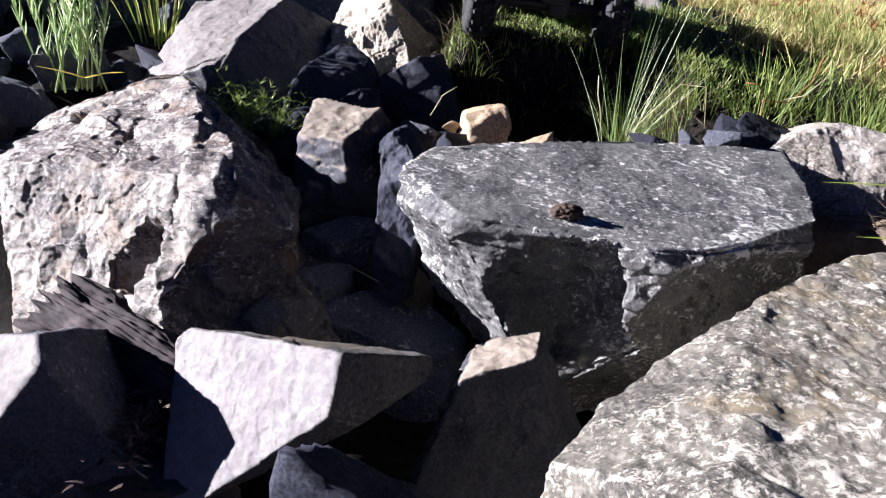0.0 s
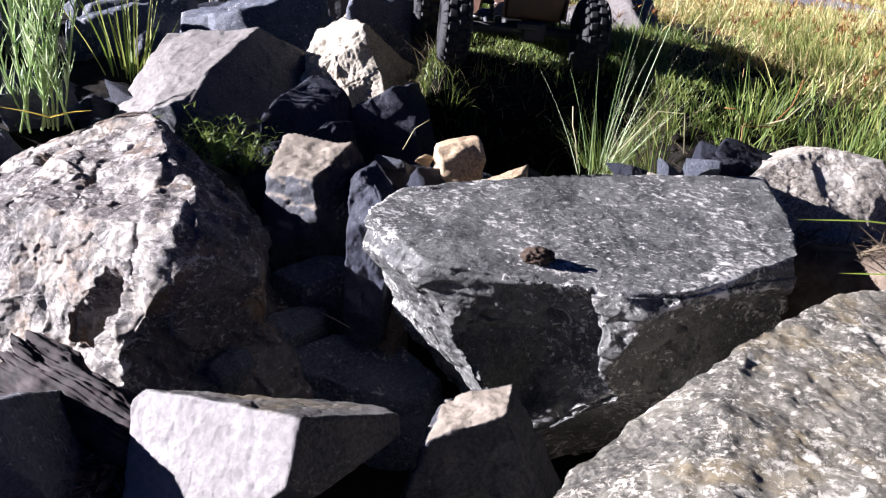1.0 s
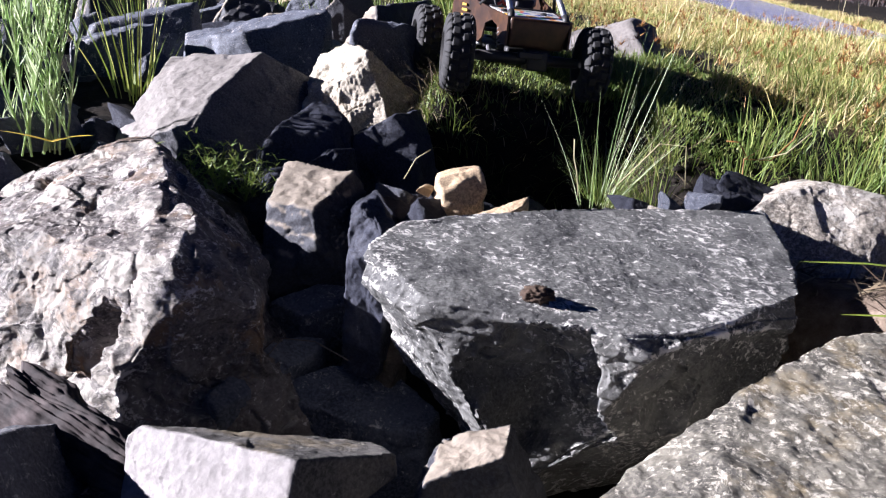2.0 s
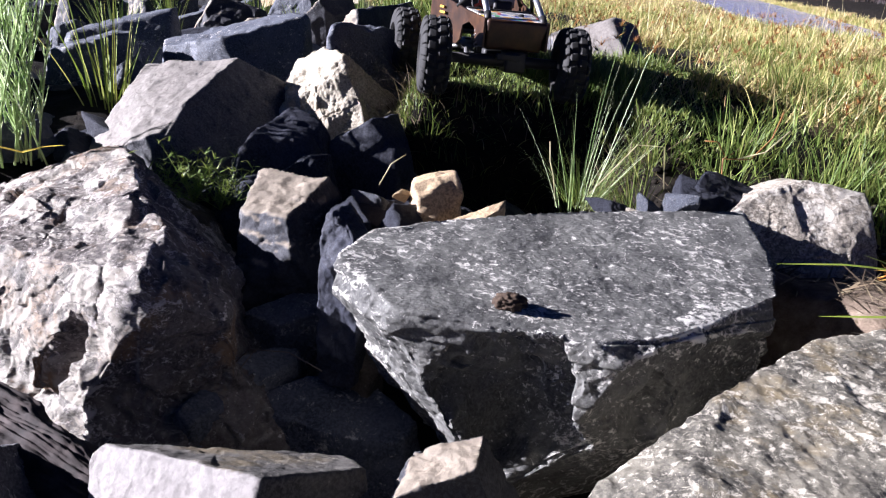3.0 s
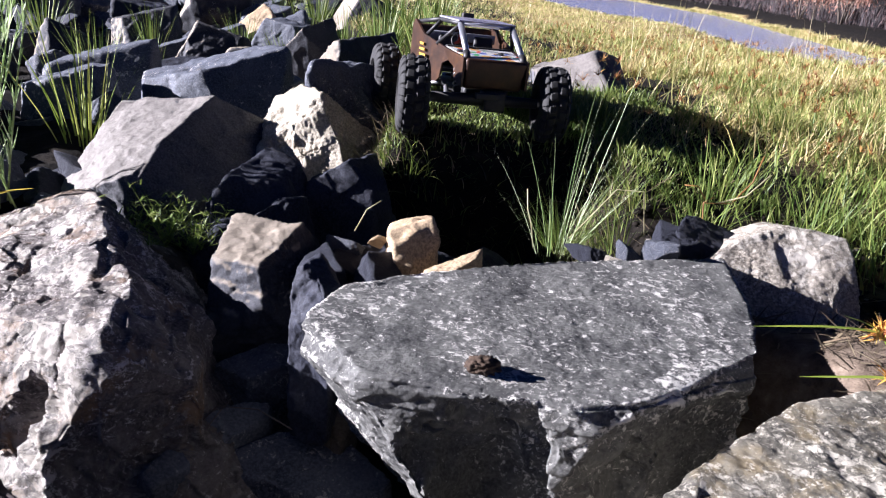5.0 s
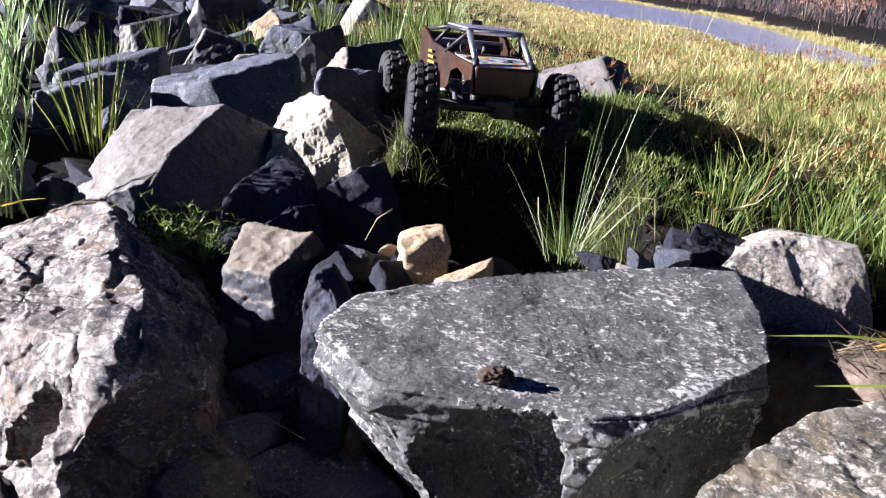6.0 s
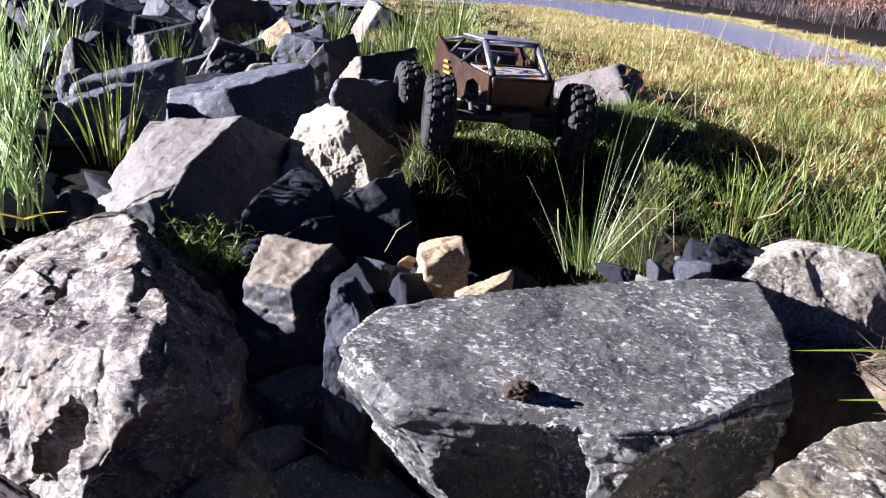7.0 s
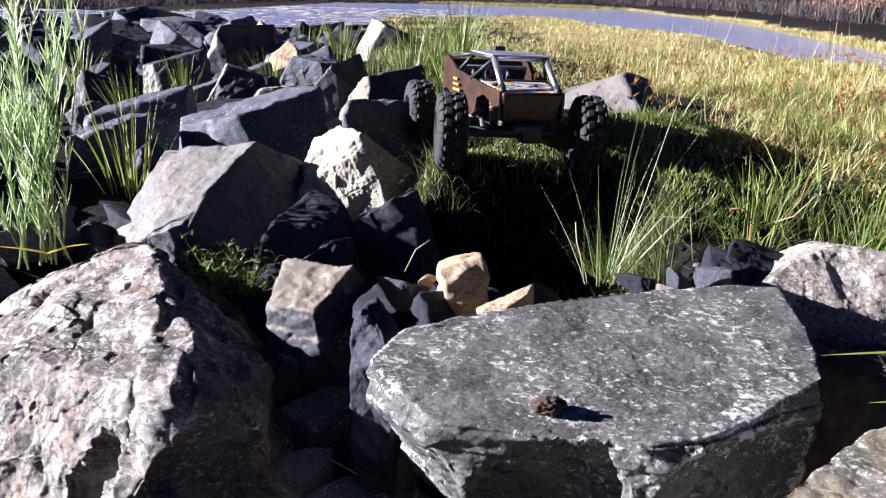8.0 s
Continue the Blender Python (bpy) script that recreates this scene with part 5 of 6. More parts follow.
def leafy_stem_plant(centre, stems, tall, seed):
    """Upright stems set with narrow leaves."""
    rng = np.random.default_rng(seed)
    plant = new("reed_plant")
    plant.location = centre
    tagged(plant, "tall blue-green plant with narrow upright leaves", "plant")
    for k in range(stems):
        a, lean = rng.uniform(0, math.tau), rng.uniform(0.04, 0.42)
        h = tall * rng.uniform(0.55, 1.0)
        root = Vector((rng.normal() * 0.018, rng.normal() * 0.018, 0))
        d = Vector((math.cos(a) * math.sin(lean), math.sin(a) * math.sin(lean), math.cos(lean)))
        bm = bmesh.new()
        tube(bm, [root + d * (h * u) + Vector((0.02 * u * u, 0, 0)) for u in (0, 0.3, 0.6, 0.85, 1.0)], [0.0018, 0.0016, 0.0013, 0.001, 0.0005], 5)
        stem = part("stem", bm, GLAUCOUS, plant)
        m = int(54 * h / tall)
        u = rng.uniform(0.12, 1.0, m)
        base = np.array([list(root + d * (h * q) + Vector((0.02 * q * q, 0, 0))) for q in u])
        v, f = blades(base, rng.uniform(0.025, 0.055, m), rng.uniform(0, math.tau, m), rng.uniform(0.15, 0.6, m), rng.uniform(-0.4, 0.3, m), np.full(m, 0.0034), 3)
        lv = mesh_from("leaves", v, f, GLAUCOUS)
        lv.parent = stem
    return plant


leafy_stem_plant((-0.645, 1.23, -0.115), 13, 0.48, 3)
leafy_stem_plant((-0.98, 1.74, -0.12), 14, 0.55, 4)
leafy_stem_plant((-1.12, 1.86, -0.12), 12, 0.6, 5)
leafy_stem_plant((-0.71, 1.245, -0.12), 8, 0.42, 6)
v, f = blades(np.zeros((2, 3)), np.array([0.07, 0.08]), np.array([0.1, 3.3]), np.array([1.2, 1.3]), np.array([0.3, 0.2]), np.array([0.012, 0.01]), 6)
ob = mesh_from("broad_leaf", v, f, YELLOW_LEAF)
ob.location = (-0.63, 1.2, -0.085)
tagged(ob, "pair of yellowing broad leaves at the foot of the reed plant", "leaf")


def herb(centre, n, size, seed):
    """A low creeping herb: thin stalks with small leaves."""
    rng = np.random.default_rng(seed)
    a = rng.uniform(0, math.tau, n)
    stalk = blades(np.zeros((n, 3)), size * rng.uniform(0.5, 1, n), a, rng.uniform(0.2, 1.1, n), rng.uniform(0, 0.6, n), np.full(n, 0.0022), 4)
    tips = stalk[0].reshape(n, -1, 3)
    pieces = [stalk]
    for row in (2, 4, 6, 8):
        k = 3
        b = np.repeat(tips[:, row], k, 0)
        pieces.append(blades(b, rng.uniform(0.010, 0.022, n * k), rng.uniform(0, math.tau, n * k), rng.uniform(0.5, 1.5, n * k), rng.uniform(0, 0.5, n * k), np.full(n * k, 0.0035), 2))
    ob = mesh_from("herb", *merge(pieces), GREEN)
    ob.location = centre
    return tagged(ob, "low green herb growing behind the boulder", "plant")


for k, (x, y, z, n, s) in enumerate(((-0.40, 1.19, -0.135, 16, 0.105), (-0.345, 1.16, -0.135, 20, 0.11), (-0.30, 1.15, -0.14, 16, 0.105), (-0.265, 1.17, -0.15, 12, 0.1), (-0.36, 1.24, -0.135, 12, 0.095))):
    herb((x, y, z), n, s, 80 + k)


def bent_strip(name, label, category, material, points, radius):
    bm = bmesh.new()
    tube(bm, points, radius, 6)
    return tagged(part(name, bm, material, None), label, category)


# the bare strip of soil: crumbs of earth and grit, dead blades lying across it
n = 1500
cx, cy = RNG.uniform(-0.16, 0.9, n), RNG.uniform(0.97, 1.36, n)
ok = (cy < 1.22 + 0.05 * vnoise(np.stack([cx * 8, cy * 0, cx * 0], 1), 61)) | (bank_share(cx, cy) < 0.75)
cx, cy = cx[ok], cy[ok]
v0, f0 = ball(1)
size = 0.003 + 0.011 * RNG.random(len(cx)) ** 3
pieces = []
for q, s_ in zip(on_ground(cx, cy), size):
    lump = v0 * RNG.uniform(0.6, 1.3, (len(v0), 1)) * (1, RNG.uniform(0.6, 1), RNG.uniform(0.5, 0.8))
    pieces.append((lump * s_ + q + np.array((0, 0, 0.3 * s_ + 0.002)), f0))
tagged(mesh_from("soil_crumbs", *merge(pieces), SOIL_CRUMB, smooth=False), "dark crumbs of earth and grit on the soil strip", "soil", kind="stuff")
n = 420
cx, cy = RNG.uniform(-0.12, 0.9, n), RNG.uniform(1.0, 1.3, n)
v, f = blades(on_ground(cx, cy) + np.array((0, 0, 0.006)), RNG.uniform(0.03, 0.11, n), RNG.uniform(0, math.tau, n), RNG.uniform(0.9, 1.5, n), RNG.uniform(0.1, 0.7, n), RNG.uniform(0.0012, 0.0026, n), 5)
tagged(mesh_from("dead_grass", v, f, DEAD), "dead brown grass lying on the soil strip", "grass", kind="stuff")
n = 420
cx, cy = RNG.uniform(0.43, 0.75, n), RNG.uniform(0.66, 0.98, n)
v, f = blades(on_ground(cx, cy) + np.array((0, 0, 0.006)), RNG.uniform(0.02, 0.07, n), RNG.uniform(0, math.tau, n), RNG.uniform(1.1, 1.55, n), RNG.uniform(0.0, 0.5, n), RNG.uniform(0.002, 0.005, n), 4)
tagged(mesh_from("dead_grass", v, f, DEAD), "brown litter of dead blades on the soil beside the slab", "grass", kind="stuff")
# grass hanging over the broken edge of the turf
n = 600
cy = RNG.uniform(1.12, 1.75, n)
cx = np.interp(cy, EDGE_Y, EDGE_X) + RNG.uniform(-0.06, 0.07, n)
v, f = blades(on_ground(cx, cy) + np.array((0, 0, 0.003)), RNG.uniform(0.03, 0.10, n), math.pi * RNG.uniform(0.75, 1.6, n), RNG.uniform(0.2, 1.0, n), RNG.uniform(0.4, 1.6, n), RNG.uniform(0.0016, 0.003, n), 5)
tagged(mesh_from("hanging_grass", v, f, DEAD), "withered grass hanging over the broken turf edge", "grass", kind="stuff")

# sedge that leans in over the slab's corner
def leaf_strip(name, points, width, material, parent):
    """A folded blade through the points, tapered to its tip."""
    pts = [Vector(p) for p in points]
    bm, rows = bmesh.new(), []
    for k, p in enumerate(pts):
        d = (pts[min(k + 1, len(pts) - 1)] - pts[max(k - 1, 0)]).normalized()
        a = d.cross(Vector((0, 0, 1))).normalized()
        w = width * 0.5 * (1 - k / (len(pts) - 1)) ** 0.5 + 0.0002
        rows.append([bm.verts.new(p + a * w + Vector((0, 0, 0.35 * w))), bm.verts.new(p), bm.verts.new(p - a * w + Vector((0, 0, 0.35 * w)))])
    for q, r in zip(rows, rows[1:]):
        for k in (0, 1):
            bm.faces.new((q[k], q[k + 1], r[k + 1], r[k]))
    return part(name, bm, material, parent)


sedge = new("sedge")
tagged(sedge, "yellow-green sedge with orange seed heads beside the slab", "sedge")
ROOT = Vector((0.575, 0.735, -0.11))
HEADS = [Vector((0.496, 0.680, 0.017)), Vector((0.536, 0.700, -0.042))]
for head in HEADS:
    bm = bmesh.new()
    tube(bm, [ROOT, ROOT.lerp(head, 0.5) + Vector((0.012, 0, 0.01)), head], [0.0022, 0.0018, 0.0014], 6)
    part("stem", bm, BRIGHT, sedge)
    n = 70
    base = np.array(head[:]) + RNG.normal(size=(n, 3)) * 0.003
    v, f = blades(base, RNG.uniform(0.008, 0.024, n), RNG.uniform(0, math.tau, n), RNG.uniform(0.0, 1.9, n), RNG.uniform(0, 0.5, n), np.full(n, 0.0032), 2)
    hd = mesh_from("seed_head", v, f, ORANGE)
    hd.parent = sedge
for a, b, c in ((HEADS[0], (0.428, 0.665, 0.026), (0.360, 0.660, 0.024)), (HEADS[1], (0.483, 0.695, -0.041), (0.433, 0.690, -0.041)), (HEADS[0], None, (0.454, 0.680, 0.033))):
    b = Vector(b) if b else a.lerp(Vector(c), 0.5) + Vector((0, 0, 0.002))
    c = Vector(c)
    leaf_strip("leaf", [a, a.lerp(b, 0.5) + Vector((0, 0, 0.001)), b, b.lerp(c, 0.5), c], 0.006, BRIGHT, sedge)
# red-stalked weed
weed = new("dry_weed")
weed.location = (0.47, 1.12, -0.06)
tagged(weed, "dry curling reddish weed on the dark soil", "weed")
for k, pts in enumerate((((0, 0, 0), (0.003, 0, 0.04), (-0.002, 0, 0.075), (0.012, 0, 0.085)), ((0, 0, 0.075), (0.04, 0, 0.077), (0.07, 0.01, 0.11), (0.078, 0.01, 0.15)), ((0, 0, 0.08), (-0.015, 0, 0.1), (-0.035, 0, 0.1)), ((0.02, 0, 0.076), (0.06, 0, 0.09), (0.09, 0, 0.125)))):
    bm = bmesh.new()
    tube(bm, pts, 0.0011, 5)
    part("stalk", bm, RUST if k != 3 else STRAW, weed)

# ---- loose small things ----
BROWN_EARTH = solid("brown_clod", (0.05, 0.031, 0.019), 0.95, grain=0.4, scale=120, relief=0.8)
OLD_WOOD = solid("weathered_wood", (0.036, 0.026, 0.024), 0.9, grain=0.7, scale=40, relief=0.8, dusty=0.06)
v, f = ball(4)
p = v * np.array([0.0165, 0.010, 0.0085])
p = p + v * (fbm(v * 5.0, 5, 91)[:, None] * 0.0032)
clod = mesh_from("clod", p, f, BROWN_EARTH)
clod.location = (0.113, 0.668, -0.0405)
tagged(clod, "small brown clod of dry earth lying on the slab", "clod")


def log():
    """A rotten branch, grooved along its grain and splintered at the broken end."""
    a, b = Vector((-0.428, 0.665, -0.222)), Vector((-0.235, 0.56, -0.235))
    d = (b - a).normalized()
    e = d.orthogonal().normalized()
    g = d.cross(e)
    rings, sides = 70, 160
    u, w = np.meshgrid(np.linspace(0, 1, rings), np.arange(sides) * math.tau / sides, indexing="ij")
    u, w = u.ravel(), w.ravel()
    grain = fbm(np.stack([np.cos(w) * 9, np.sin(w) * 9, u * 2.4], 1), 5, 31, gain=0.62, ridged=True)
    knots = fbm(np.stack([np.cos(w) * 1.2, np.sin(w) * 1.2, u * 5], 1), 3, 32)
    rad = 0.027 * (1.1 - 0.25 * u) * (1 + 0.09 * grain + 0.22 * knots) * np.where(u > 0.985, 0.3, 1)
    start = 0.035 * np.abs(vnoise(np.stack([np.cos(w) * 5, np.sin(w) * 5, w * 0], 1), 33)) * (1 - u) ** 6
    l = (b - a).length
    p = np.array(a[:]) + np.outer(u * l - start * (w * 0 + 1), d[:]) + np.outer(rad * np.cos(w) * 1.2, e[:]) + np.outer(rad * np.sin(w) * 0.9, g[:])
    i = np.arange(rings * sides).reshape(rings, sides)
    f = np.stack([i[:-1], np.roll(i[:-1], -1, 1), np.roll(i[1:], -1, 1), i[1:]], -1).reshape(-1, 4)
    p = np.vstack([p, [np.array(a[:]) + 0.012 * np.array(d[:])], [np.array(b[:])]])
    end = [(int(i[0, (k + 1) % sides]), int(i[0, k]), rings * sides, rings * sides) for k in range(sides)]
    ob = mesh_from("log", p, np.vstack([f, np.array([(x, y, z, z) for x, y, z, _ in end])])[: len(f)], OLD_WOOD)
    cap = mesh_from("broken_end", p, np.array([(x, y, z) for x, y, z, _ in end]), OLD_WOOD, smooth=False)
    cap.parent = ob
    return tagged(ob, "rotten split branch lying between the stones", "log")


log()
n = 420
cx, cy = RNG.normal(-0.29, 0.02, n), RNG.normal(0.545, 0.04, n)
lie = np.stack([cx, cy, -0.28 + 0.035 * np.exp(-((cx + 0.29) / 0.04) ** 2) + RNG.uniform(-0.012, 0.012, n)], 1)
v, f = blades(lie, RNG.uniform(0.006, 0.02, n), RNG.uniform(0, math.tau, n), RNG.uniform(1.1, 1.7, n), RNG.uniform(-0.4, 0.9, n), RNG.uniform(0.002, 0.007, n), 3)
tagged(mesh_from("leaf_litter", v, f, leaf_material("dead_leaves", [(0.0, (0.035, 0.02, 0.016)), (0.7, (0.085, 0.05, 0.04)), (1.0, (0.28, 0.21, 0.165))], 0.85, 0.1)), "heap of brown dead leaves and bits between the stones", "leaves", kind="stuff")
TWIG = solid("dry_twig", (0.1, 0.08, 0.066), 0.85, grain=0.3)
for pts, r in ((((-0.27, 0.80, -0.29), (-0.22, 0.78, -0.235), (-0.18, 0.82, -0.2), (-0.13, 0.81, -0.195), (-0.085, 0.78, -0.2)), 0.0008), (((-0.245, 0.73, -0.3), (-0.21, 0.78, -0.245), (-0.17, 0.83, -0.2)), 0.0007), (((-0.37, 0.43, -0.3), (-0.325, 0.465, -0.275), (-0.285, 0.50, -0.255)), 0.0013), (((-0.3, 0.5, -0.28), (-0.26, 0.55, -0.25), (-0.25, 0.62, -0.24)), 0.0012)):
    bent_strip("twig", "thin dry twig fallen between the rocks", "twig", TWIG, pts, r)
for pts in (((0.20, 0.99, -0.03), (0.195, 1.0, 0.0), (0.188, 1.0, 0.02), (0.186, 1.01, 0.045)), ((-0.045, 1.06, -0.05), (-0.03, 1.07, -0.02), (-0.01, 1.07, -0.005)), ((0.27, 1.1, -0.05), (0.33, 1.1, 0.03), (0.37, 1.1, 0.03), (0.375, 1.08, -0.03))):
    bent_strip("dry_stalk", "single bent dry grass stalk", "stalk", STRAW, pts, 0.0008)

PEBBLES = []
for k in range(8):
    n = np.random.default_rng(k).normal(size=(6, 3))
    planes = [(math.degrees(math.atan2(a[1], a[0])), math.degrees(math.asin(a[2] / np.linalg.norm(a))), 0.55 + 0.3 * abs(math.sin(3.1 * i + k))) for i, a in enumerate(n)]
    planes += [(10 * k, 4, 1), (95 + 7 * k, -5, 0.75), (180 - 9 * k, 6, 1), (275, 3, 0.75), (40 * k, 78, 0.55), (0, -90, 0.6)]
    PEBBLES.append(chipped(planes, 5, 200 + k, crisp=260, rough=0.02, grain=0.008, chips=4, chip=0.12, facets=9, facet=1.0, flakes=14, broken=((0.35, 0.012, 0.06), (0.13, 0.004, 0.05))))


def pebble(at, size, k, material, label, name="stone", category="stone"):
    v, f, edge = PEBBLES[k % 8]
    key = (k % 8, material.name)
    if key not in SHARED:
        me = mesh_from(name, v, f, material)
        me.data.attributes.new("edge", "FLOAT", "POINT").data.foreach_set("value", edge)
        SHARED[key] = me.data
    else:
        me = new(name, SHARED[key])
    me.matrix_world = pose(*at, 25 * math.sin(k * 3), 20 * math.cos(k * 5), k * 77) @ Matrix.Scale(size, 4)
    return tagged(me, label, category)


SHARED = {}
for k, (x, y, z, s, mat, what) in enumerate((
        (0.335, 1.01, -0.04, 0.020, SLATE_PLAIN, "dark"), (0.375, 1.0, -0.028, 0.028, SLATE_PLAIN, "grey"), (0.41, 1.04, -0.03, 0.03, SLATE_DARK, "dark"),
        (0.31, 0.99, -0.045, 0.016, WHITISH, "pale grey"), (0.29, 1.03, -0.05, 0.02, SLATE_DARK, "dark"), (0.45, 1.07, -0.04, 0.05, SLATE_DARK, "dark"),
        (-0.09, 1.02, -0.10, 0.04, SLATE_DARK, "dark"), (-0.045, 1.09, -0.095, 0.022, SLATE_PLAIN, "grey"), (-0.012, 1.065, -0.065, 0.013, TAN_ROCK, "tan"),
        (-0.02, 1.08, -0.125, 0.055, SLATE_DARK, "dark"), (0.0, 1.02, -0.10, 0.045, SLATE_DARK, "dark"), (0.08, 1.08, -0.11, 0.04, SLATE_DARK, "dark"), (0.14, 1.05, -0.09, 0.035, SLATE_DARK, "dark"),
        (-0.70, 1.34, -0.13, 0.07, SLATE_PLAIN, "grey"), (-0.80, 1.22, -0.15, 0.08, SLATE_PLAIN, "grey"), (-0.62, 1.36, -0.14, 0.06, SLATE_DARK, "dark"), (-0.76, 1.1, -0.17, 0.07, SLATE_DARK, "dark"), (-0.9, 1.32, -0.14, 0.08, SLATE_PLAIN, "grey"), (-0.57, 1.29, -0.14, 0.05, SLATE_PLAIN, "grey"), (-0.68, 1.05, -0.19, 0.05, SLATE_DARK, "dark"), (-0.88, 1.12, -0.17, 0.06, SLATE_PLAIN, "grey"), (-0.54, 1.42, -0.13, 0.06, SLATE_DARK, "dark"), (-0.78, 1.5, -0.14, 0.09, SLATE_PLAIN, "grey"),
        (-0.325, 0.525, -0.325, 0.075, MUD_ROCK, "muddy"), (-0.335, 1.17, -0.215, 0.11, MUD_ROCK, "muddy"), (-0.655, 1.70, -0.17, 0.09, MUD_ROCK, "muddy"), (-0.2, 1.28, -0.19, 0.06, SLATE_DARK, "dark"), (-0.12, 1.18, -0.2, 0.05, SLATE_DARK, "dark"), (-0.28, 1.26, -0.14, 0.05, SLATE_DARK, "dark"), (-0.05, 1.22, -0.21, 0.04, SLATE_DARK, "dark"))):
    pebble((x, y, z), s, k, mat, what + " angular stone on the soil between the rocks")
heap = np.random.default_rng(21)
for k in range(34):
    # dark rubble added in the hollow at the turf's foot, standing in for shade
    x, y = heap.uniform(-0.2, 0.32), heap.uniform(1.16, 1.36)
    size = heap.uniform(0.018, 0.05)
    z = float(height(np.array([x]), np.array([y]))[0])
    pebble((x, y, z + 0.3 * size), size, 40 + k, SLATE_DARK if k % 4 else MUD_ROCK, "dark angular stone added to darken the hollow before the turf")

# rubble: angular rocks down to the pond
TAKEN = [(ob.location.x, ob.location.y, max(ob.dimensions.x, ob.dimensions.y) * 0.5) for ob in scene.objects if ob.name.startswith("rock")]
rubble = np.random.default_rng(5)
made = 0
for tries in range(4500):
    y = 1.5 + 7.0 * rubble.random() ** 1.2
    x = float(np.interp(y, EDGE_Y, EDGE_X)) - 0.1 - rubble.random() * (0.9 + 0.55 * y)
    s = rubble.uniform(0.05, 0.17) * (0.7 + 0.12 * y)
    if any(math.hypot(x - a, y - b) < r + 0.62 * s for a, b, r in TAKEN) or made > 190:
        continue
    if (abs(x + 0.64) < 0.12 and y < 1.8) or (x > -0.32 and y < 2.0):
        continue
    TAKEN.append((x, y, s * 0.75))
    made += 1
    z = float(height(np.array([x]), np.array([y]))[0])
    tone = rubble.random()
    mat, what = (SLATE_PLAIN, "grey") if tone > 0.5 else (TAN_ROCK, "tan") if tone < 0.1 else (SLATE_DARK, "dark grey")
    tagged(pebble((x, y, z + 0.35 * s), s, int(rubble.integers(0, 400)), mat, "angular %s slate rock in the rubble bank" % what, "rock", "rock"), group="rubble rocks")

# ---- far shore ----
BARK = solid("grey_bark", (0.12, 0.095, 0.075), 0.9, grain=0.35, scale=8, relief=0.6)
TWIGS = leaf_material("bare_twigs", [(0.0, (0.022, 0.019, 0.021)), (0.6, (0.05, 0.041, 0.042)), (1.0, (0.13, 0.085, 0.08))], 0.8, 0.05)
RUSSET = leaf_material("russet_leaves", [(0.0, (0.2, 0.09, 0.06)), (0.6, (0.34, 0.17, 0.12)), (1.0, (0.5, 0.36, 0.28))], 0.7, 0.2)
FAR = [(8.5, 2.6), (5.45, 5.6), (4.5, 8.0), (4.9, 10.3), (5.9, 16.4), (5.65, 25.9), (0.3, 27.6), (-3.3, 25.1), (-4.7, 14.6), (-11.0, 13.6)]


def along(points, count, spread, rng):
    seg = np.hypot(*np.diff(np.array(points), axis=0).T)
    s = np.sort(rng.random(count)) * seg.sum()
    cum = np.concatenate([[0], np.cumsum(seg)])
    x = np.interp(s, cum, [p[0] for p in points])
    y = np.interp(s, cum, [p[1] for p in points])
    cx, cy = x - 0.0, y - 10.0
    r = np.hypot(cx * 1.6, cy) + 1e-6
    out = spread * rng.random(count)
    return x + out * 1.3 * cx / r, y + out * 0.8 * cy / r


far_rng = np.random.default_rng(77)
x, y = along(FAR, 60000, 0.35, far_rng)
n = len(x)
v, f = blades(on_ground(x, y), far_rng.uniform(0.04, 0.13, n), far_rng.uniform(0, math.tau, n), far_rng.uniform(0, 0.9, n), far_rng.uniform(0, 0.8, n), np.full(n, 0.005) * (1 + y / 9), 2)
tagged(mesh_from("shore_grass", v, f, DRY), "pale dry grass along the far shore", "grass", kind="stuff")
x, y = along(FAR, 1500, 5.0, far_rng)
x, y = x + np.sign(x) * 2.0, y + 0.8
k = 46
bx, by = np.repeat(x, k), np.repeat(y, k)
n = len(bx)
base = on_ground(bx + far_rng.normal(size=n) * 0.2, by + far_rng.normal(size=n) * 0.2)
v, f = blades(base, 0.1 + 0.4 * far_rng.random(n) ** 2, far_rng.uniform(0, math.tau, n), far_rng.uniform(0, 1.1, n), far_rng.uniform(-0.2, 0.5, n), np.full(n, 0.008) * (1 + by / 25), 3)
tagged(mesh_from("brushwood", v, f, TWIGS), "dark bare brushwood behind the far shore", "bushes", kind="stuff")


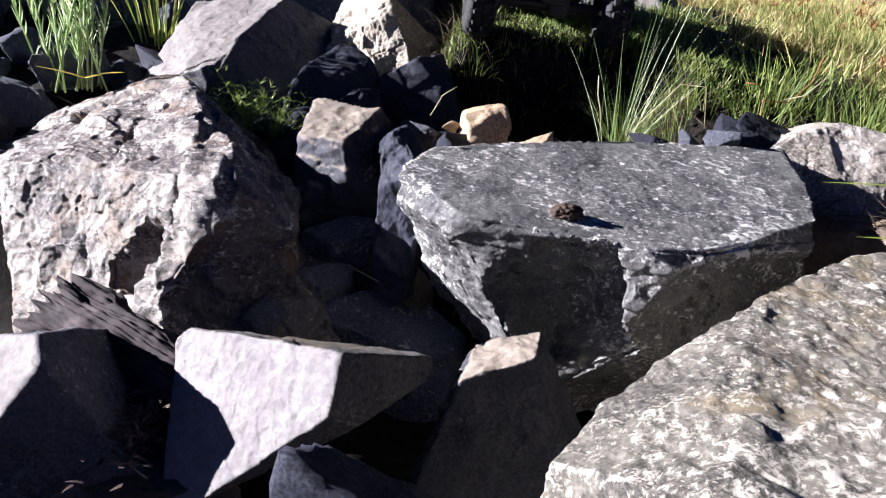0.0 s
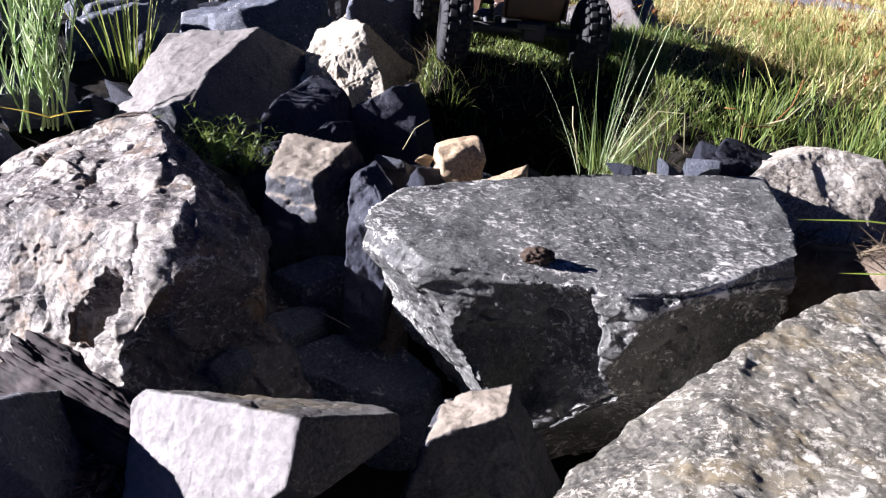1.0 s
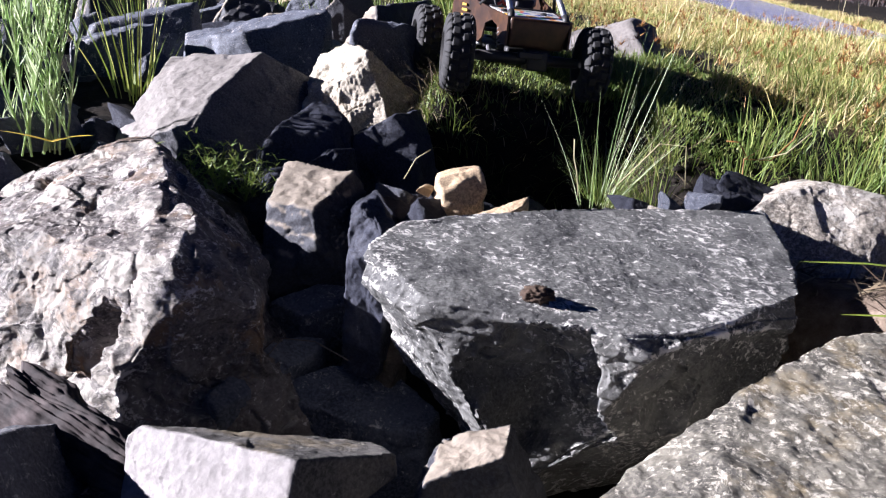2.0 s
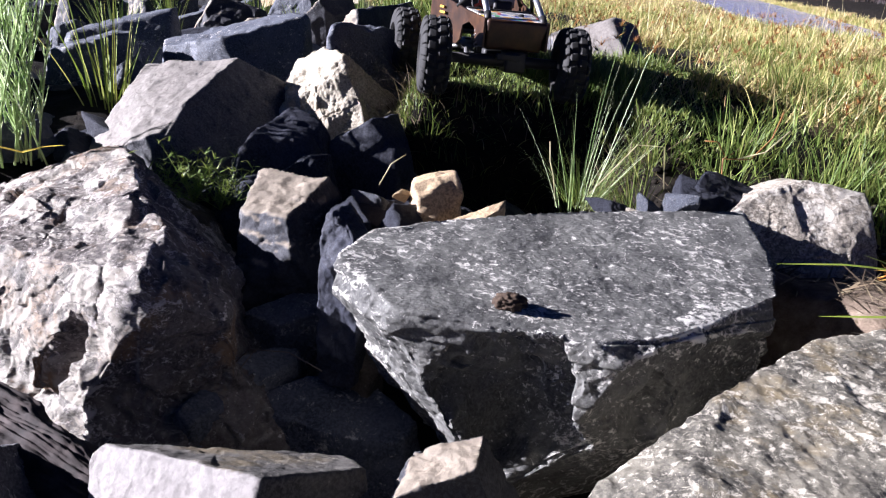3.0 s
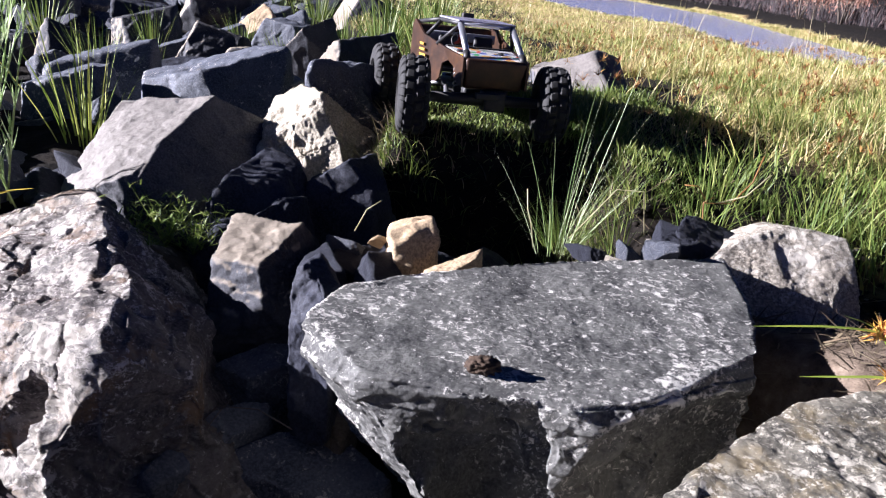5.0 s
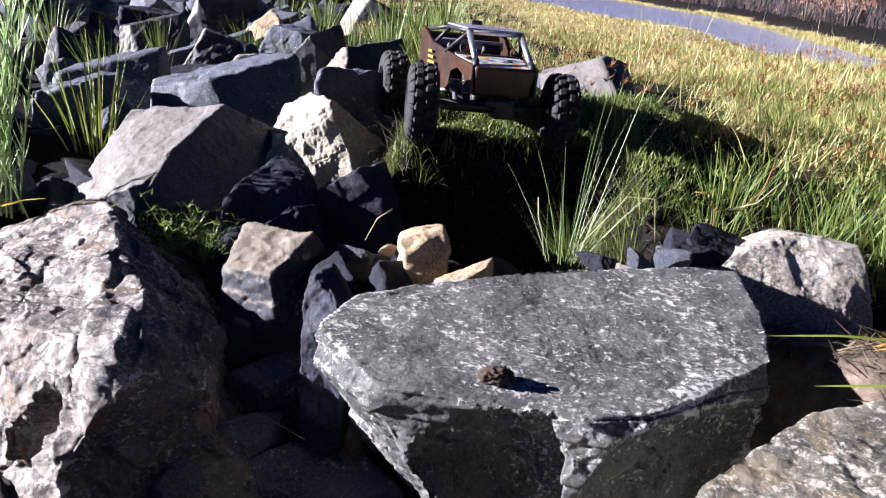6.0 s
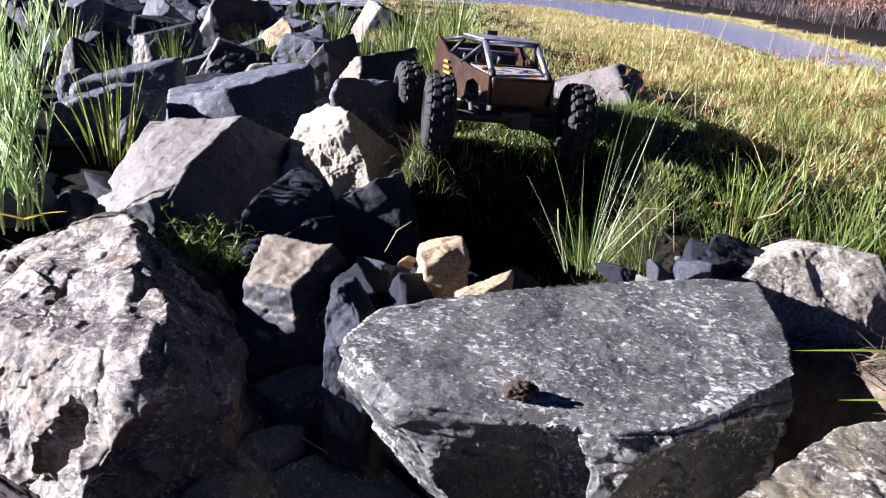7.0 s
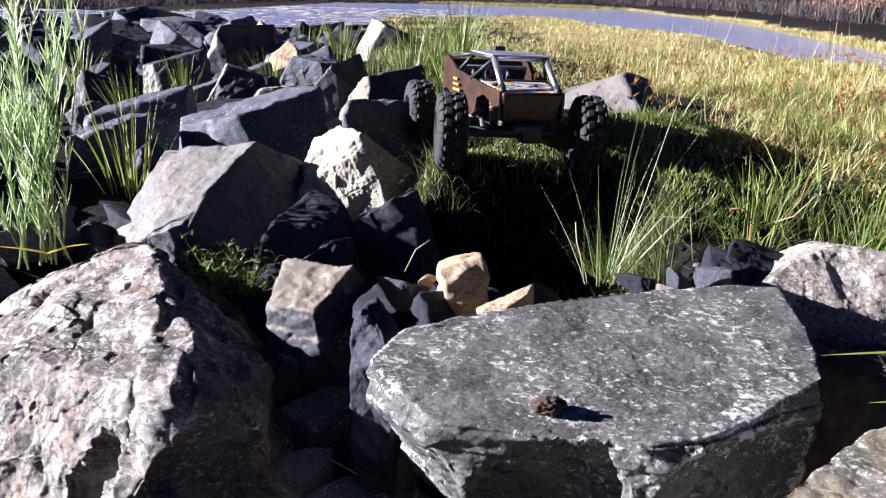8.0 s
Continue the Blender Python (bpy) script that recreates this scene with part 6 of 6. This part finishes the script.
def bare_tree(at, tall, seed):
    rng = np.random.default_rng(seed)
    tree = new("tree")
    tree.location = at
    tagged(tree, "bare winter tree behind the pond's far shore", "tree")
    bm = bmesh.new()
    tube(bm, [(0, 0, -0.2), (0.03, 0.02, 0.3 * tall), (-0.04, 0, 0.6 * tall), (0.05, 0.03, tall)], [0.018 * tall, 0.013 * tall, 0.009 * tall, 0.003 * tall], 8)
    part("trunk", bm, BARK, tree)
    tips = []
    for k in range(14):
        u = rng.uniform(0.25, 0.95)
        a, l = k * 2.4, tall * rng.uniform(0.18, 0.4) * (1.15 - u)
        p0 = Vector((0, 0, u * tall))
        d = Vector((math.cos(a), math.sin(a), rng.uniform(0.4, 1.0))).normalized()
        bm = bmesh.new()
        tube(bm, [p0, p0 + d * l * 0.5 + Vector((0, 0, 0.03 * l)), p0 + d * l + Vector((0, 0, 0.15 * l))], [0.012 * tall * (1.1 - u), 0.008 * tall * (1.1 - u), 0.002 * tall], 6)
        part("limb", bm, BARK, tree)
        tips += [(p0 + d * l * w)[:] for w in rng.uniform(0.3, 1.0, 40)]
    b = np.array(tips)
    m = len(b)
    v, f = blades(b, rng.uniform(0.06, 0.2, m) * tall * 0.5, rng.uniform(0, math.tau, m), rng.uniform(0.1, 1.2, m), rng.uniform(-0.3, 0.4, m), np.full(m, 0.006 * tall), 2)
    ob = mesh_from("crown", v, f, RUSSET if seed % 2 else TWIGS)
    ob.parent = tree
    return tree


for k, (x, y) in enumerate(((9.8, 12.5), (9.4, 15.5), (10.2, 19.0), (9.9, 23.0), (10.4, 28.0), (8.5, 33.0), (12.5, 18.0), (12.0, 12.5), (1.0, 46.0), (5.0, 46.0), (-5.0, 41.0), (-9.0, 30.0), (-11.5, 21.0))):
    bare_tree((x, y, float(height(np.array([x]), np.array([y]))[0])), 2.6 + 0.5 * (k % 4), 300 + k)

for k, (x, y) in enumerate(((6.9, 13.4), (7.5, 14.4), (8.2, 15.6), (8.0, 16.6), (9.0, 18.4), (7.2, 15.6), (8.8, 17.0))):
    bush = new("bush")
    bush.location = (x, y, float(height(np.array([x]), np.array([y]))[0]))
    tagged(bush, "bushy shrub with pinkish russet leaves behind the pond", "bush")
    for s_ in range(7):
        a, l = s_ * 0.9 + k, far_rng.uniform(0.5, 0.85)
        bm = bmesh.new()
        tube(bm, [(0, 0, -0.1), (0.12 * math.cos(a), 0.12 * math.sin(a), 0.5 * l), (0.3 * math.cos(a), 0.3 * math.sin(a), l)], [0.014, 0.009, 0.003], 6)
        part("branch", bm, BARK, bush)
    m = 1100
    b = far_rng.normal(size=(m, 3)) * (0.2, 0.2, 0.17) + (0, 0, 0.58)
    v, f = blades(b, far_rng.uniform(0.03, 0.08, m), far_rng.uniform(0, math.tau, m), far_rng.uniform(0, 1.6, m), far_rng.uniform(0, 0.6, m), np.full(m, 0.022), 2)
    lv = mesh_from("leaves", v, f, RUSSET)
    lv.parent = bush

n = 900
fx, fy = far_rng.uniform(-9.0, 0.5, n), far_rng.uniform(9.4, 20.0, n)
ok = pond_depth(fx, fy) > 0.12
fx, fy = fx[ok], fy[ok]
n = len(fx)
fr, fa = far_rng.uniform(0.02, 0.07, n) * (0.6 + fy / 16), far_rng.uniform(0, math.tau, n)
ring = np.arange(6) * math.tau / 6
v = np.stack([fx[:, None] + fr[:, None] * 1.7 * np.cos(ring + fa[:, None]), fy[:, None] + fr[:, None] * np.sin(ring + fa[:, None]), WATER + 0.006 + 0.004 * np.cos(ring * 2 + fa[:, None])], -1).reshape(-1, 3)
f = (np.arange(n)[:, None, None] * 6 + np.array([(0, 1, 2), (0, 2, 3), (0, 3, 4), (0, 4, 5)])[None]).reshape(-1, 3)
tagged(mesh_from("floating_leaves", v, f, leaf_material("bleached_leaves", [(0.0, (0.4, 0.38, 0.36)), (1.0, (0.75, 0.73, 0.72))], 0.5, 0.1)), "bleached dead leaves floating on the pond", "leaves", kind="stuff")
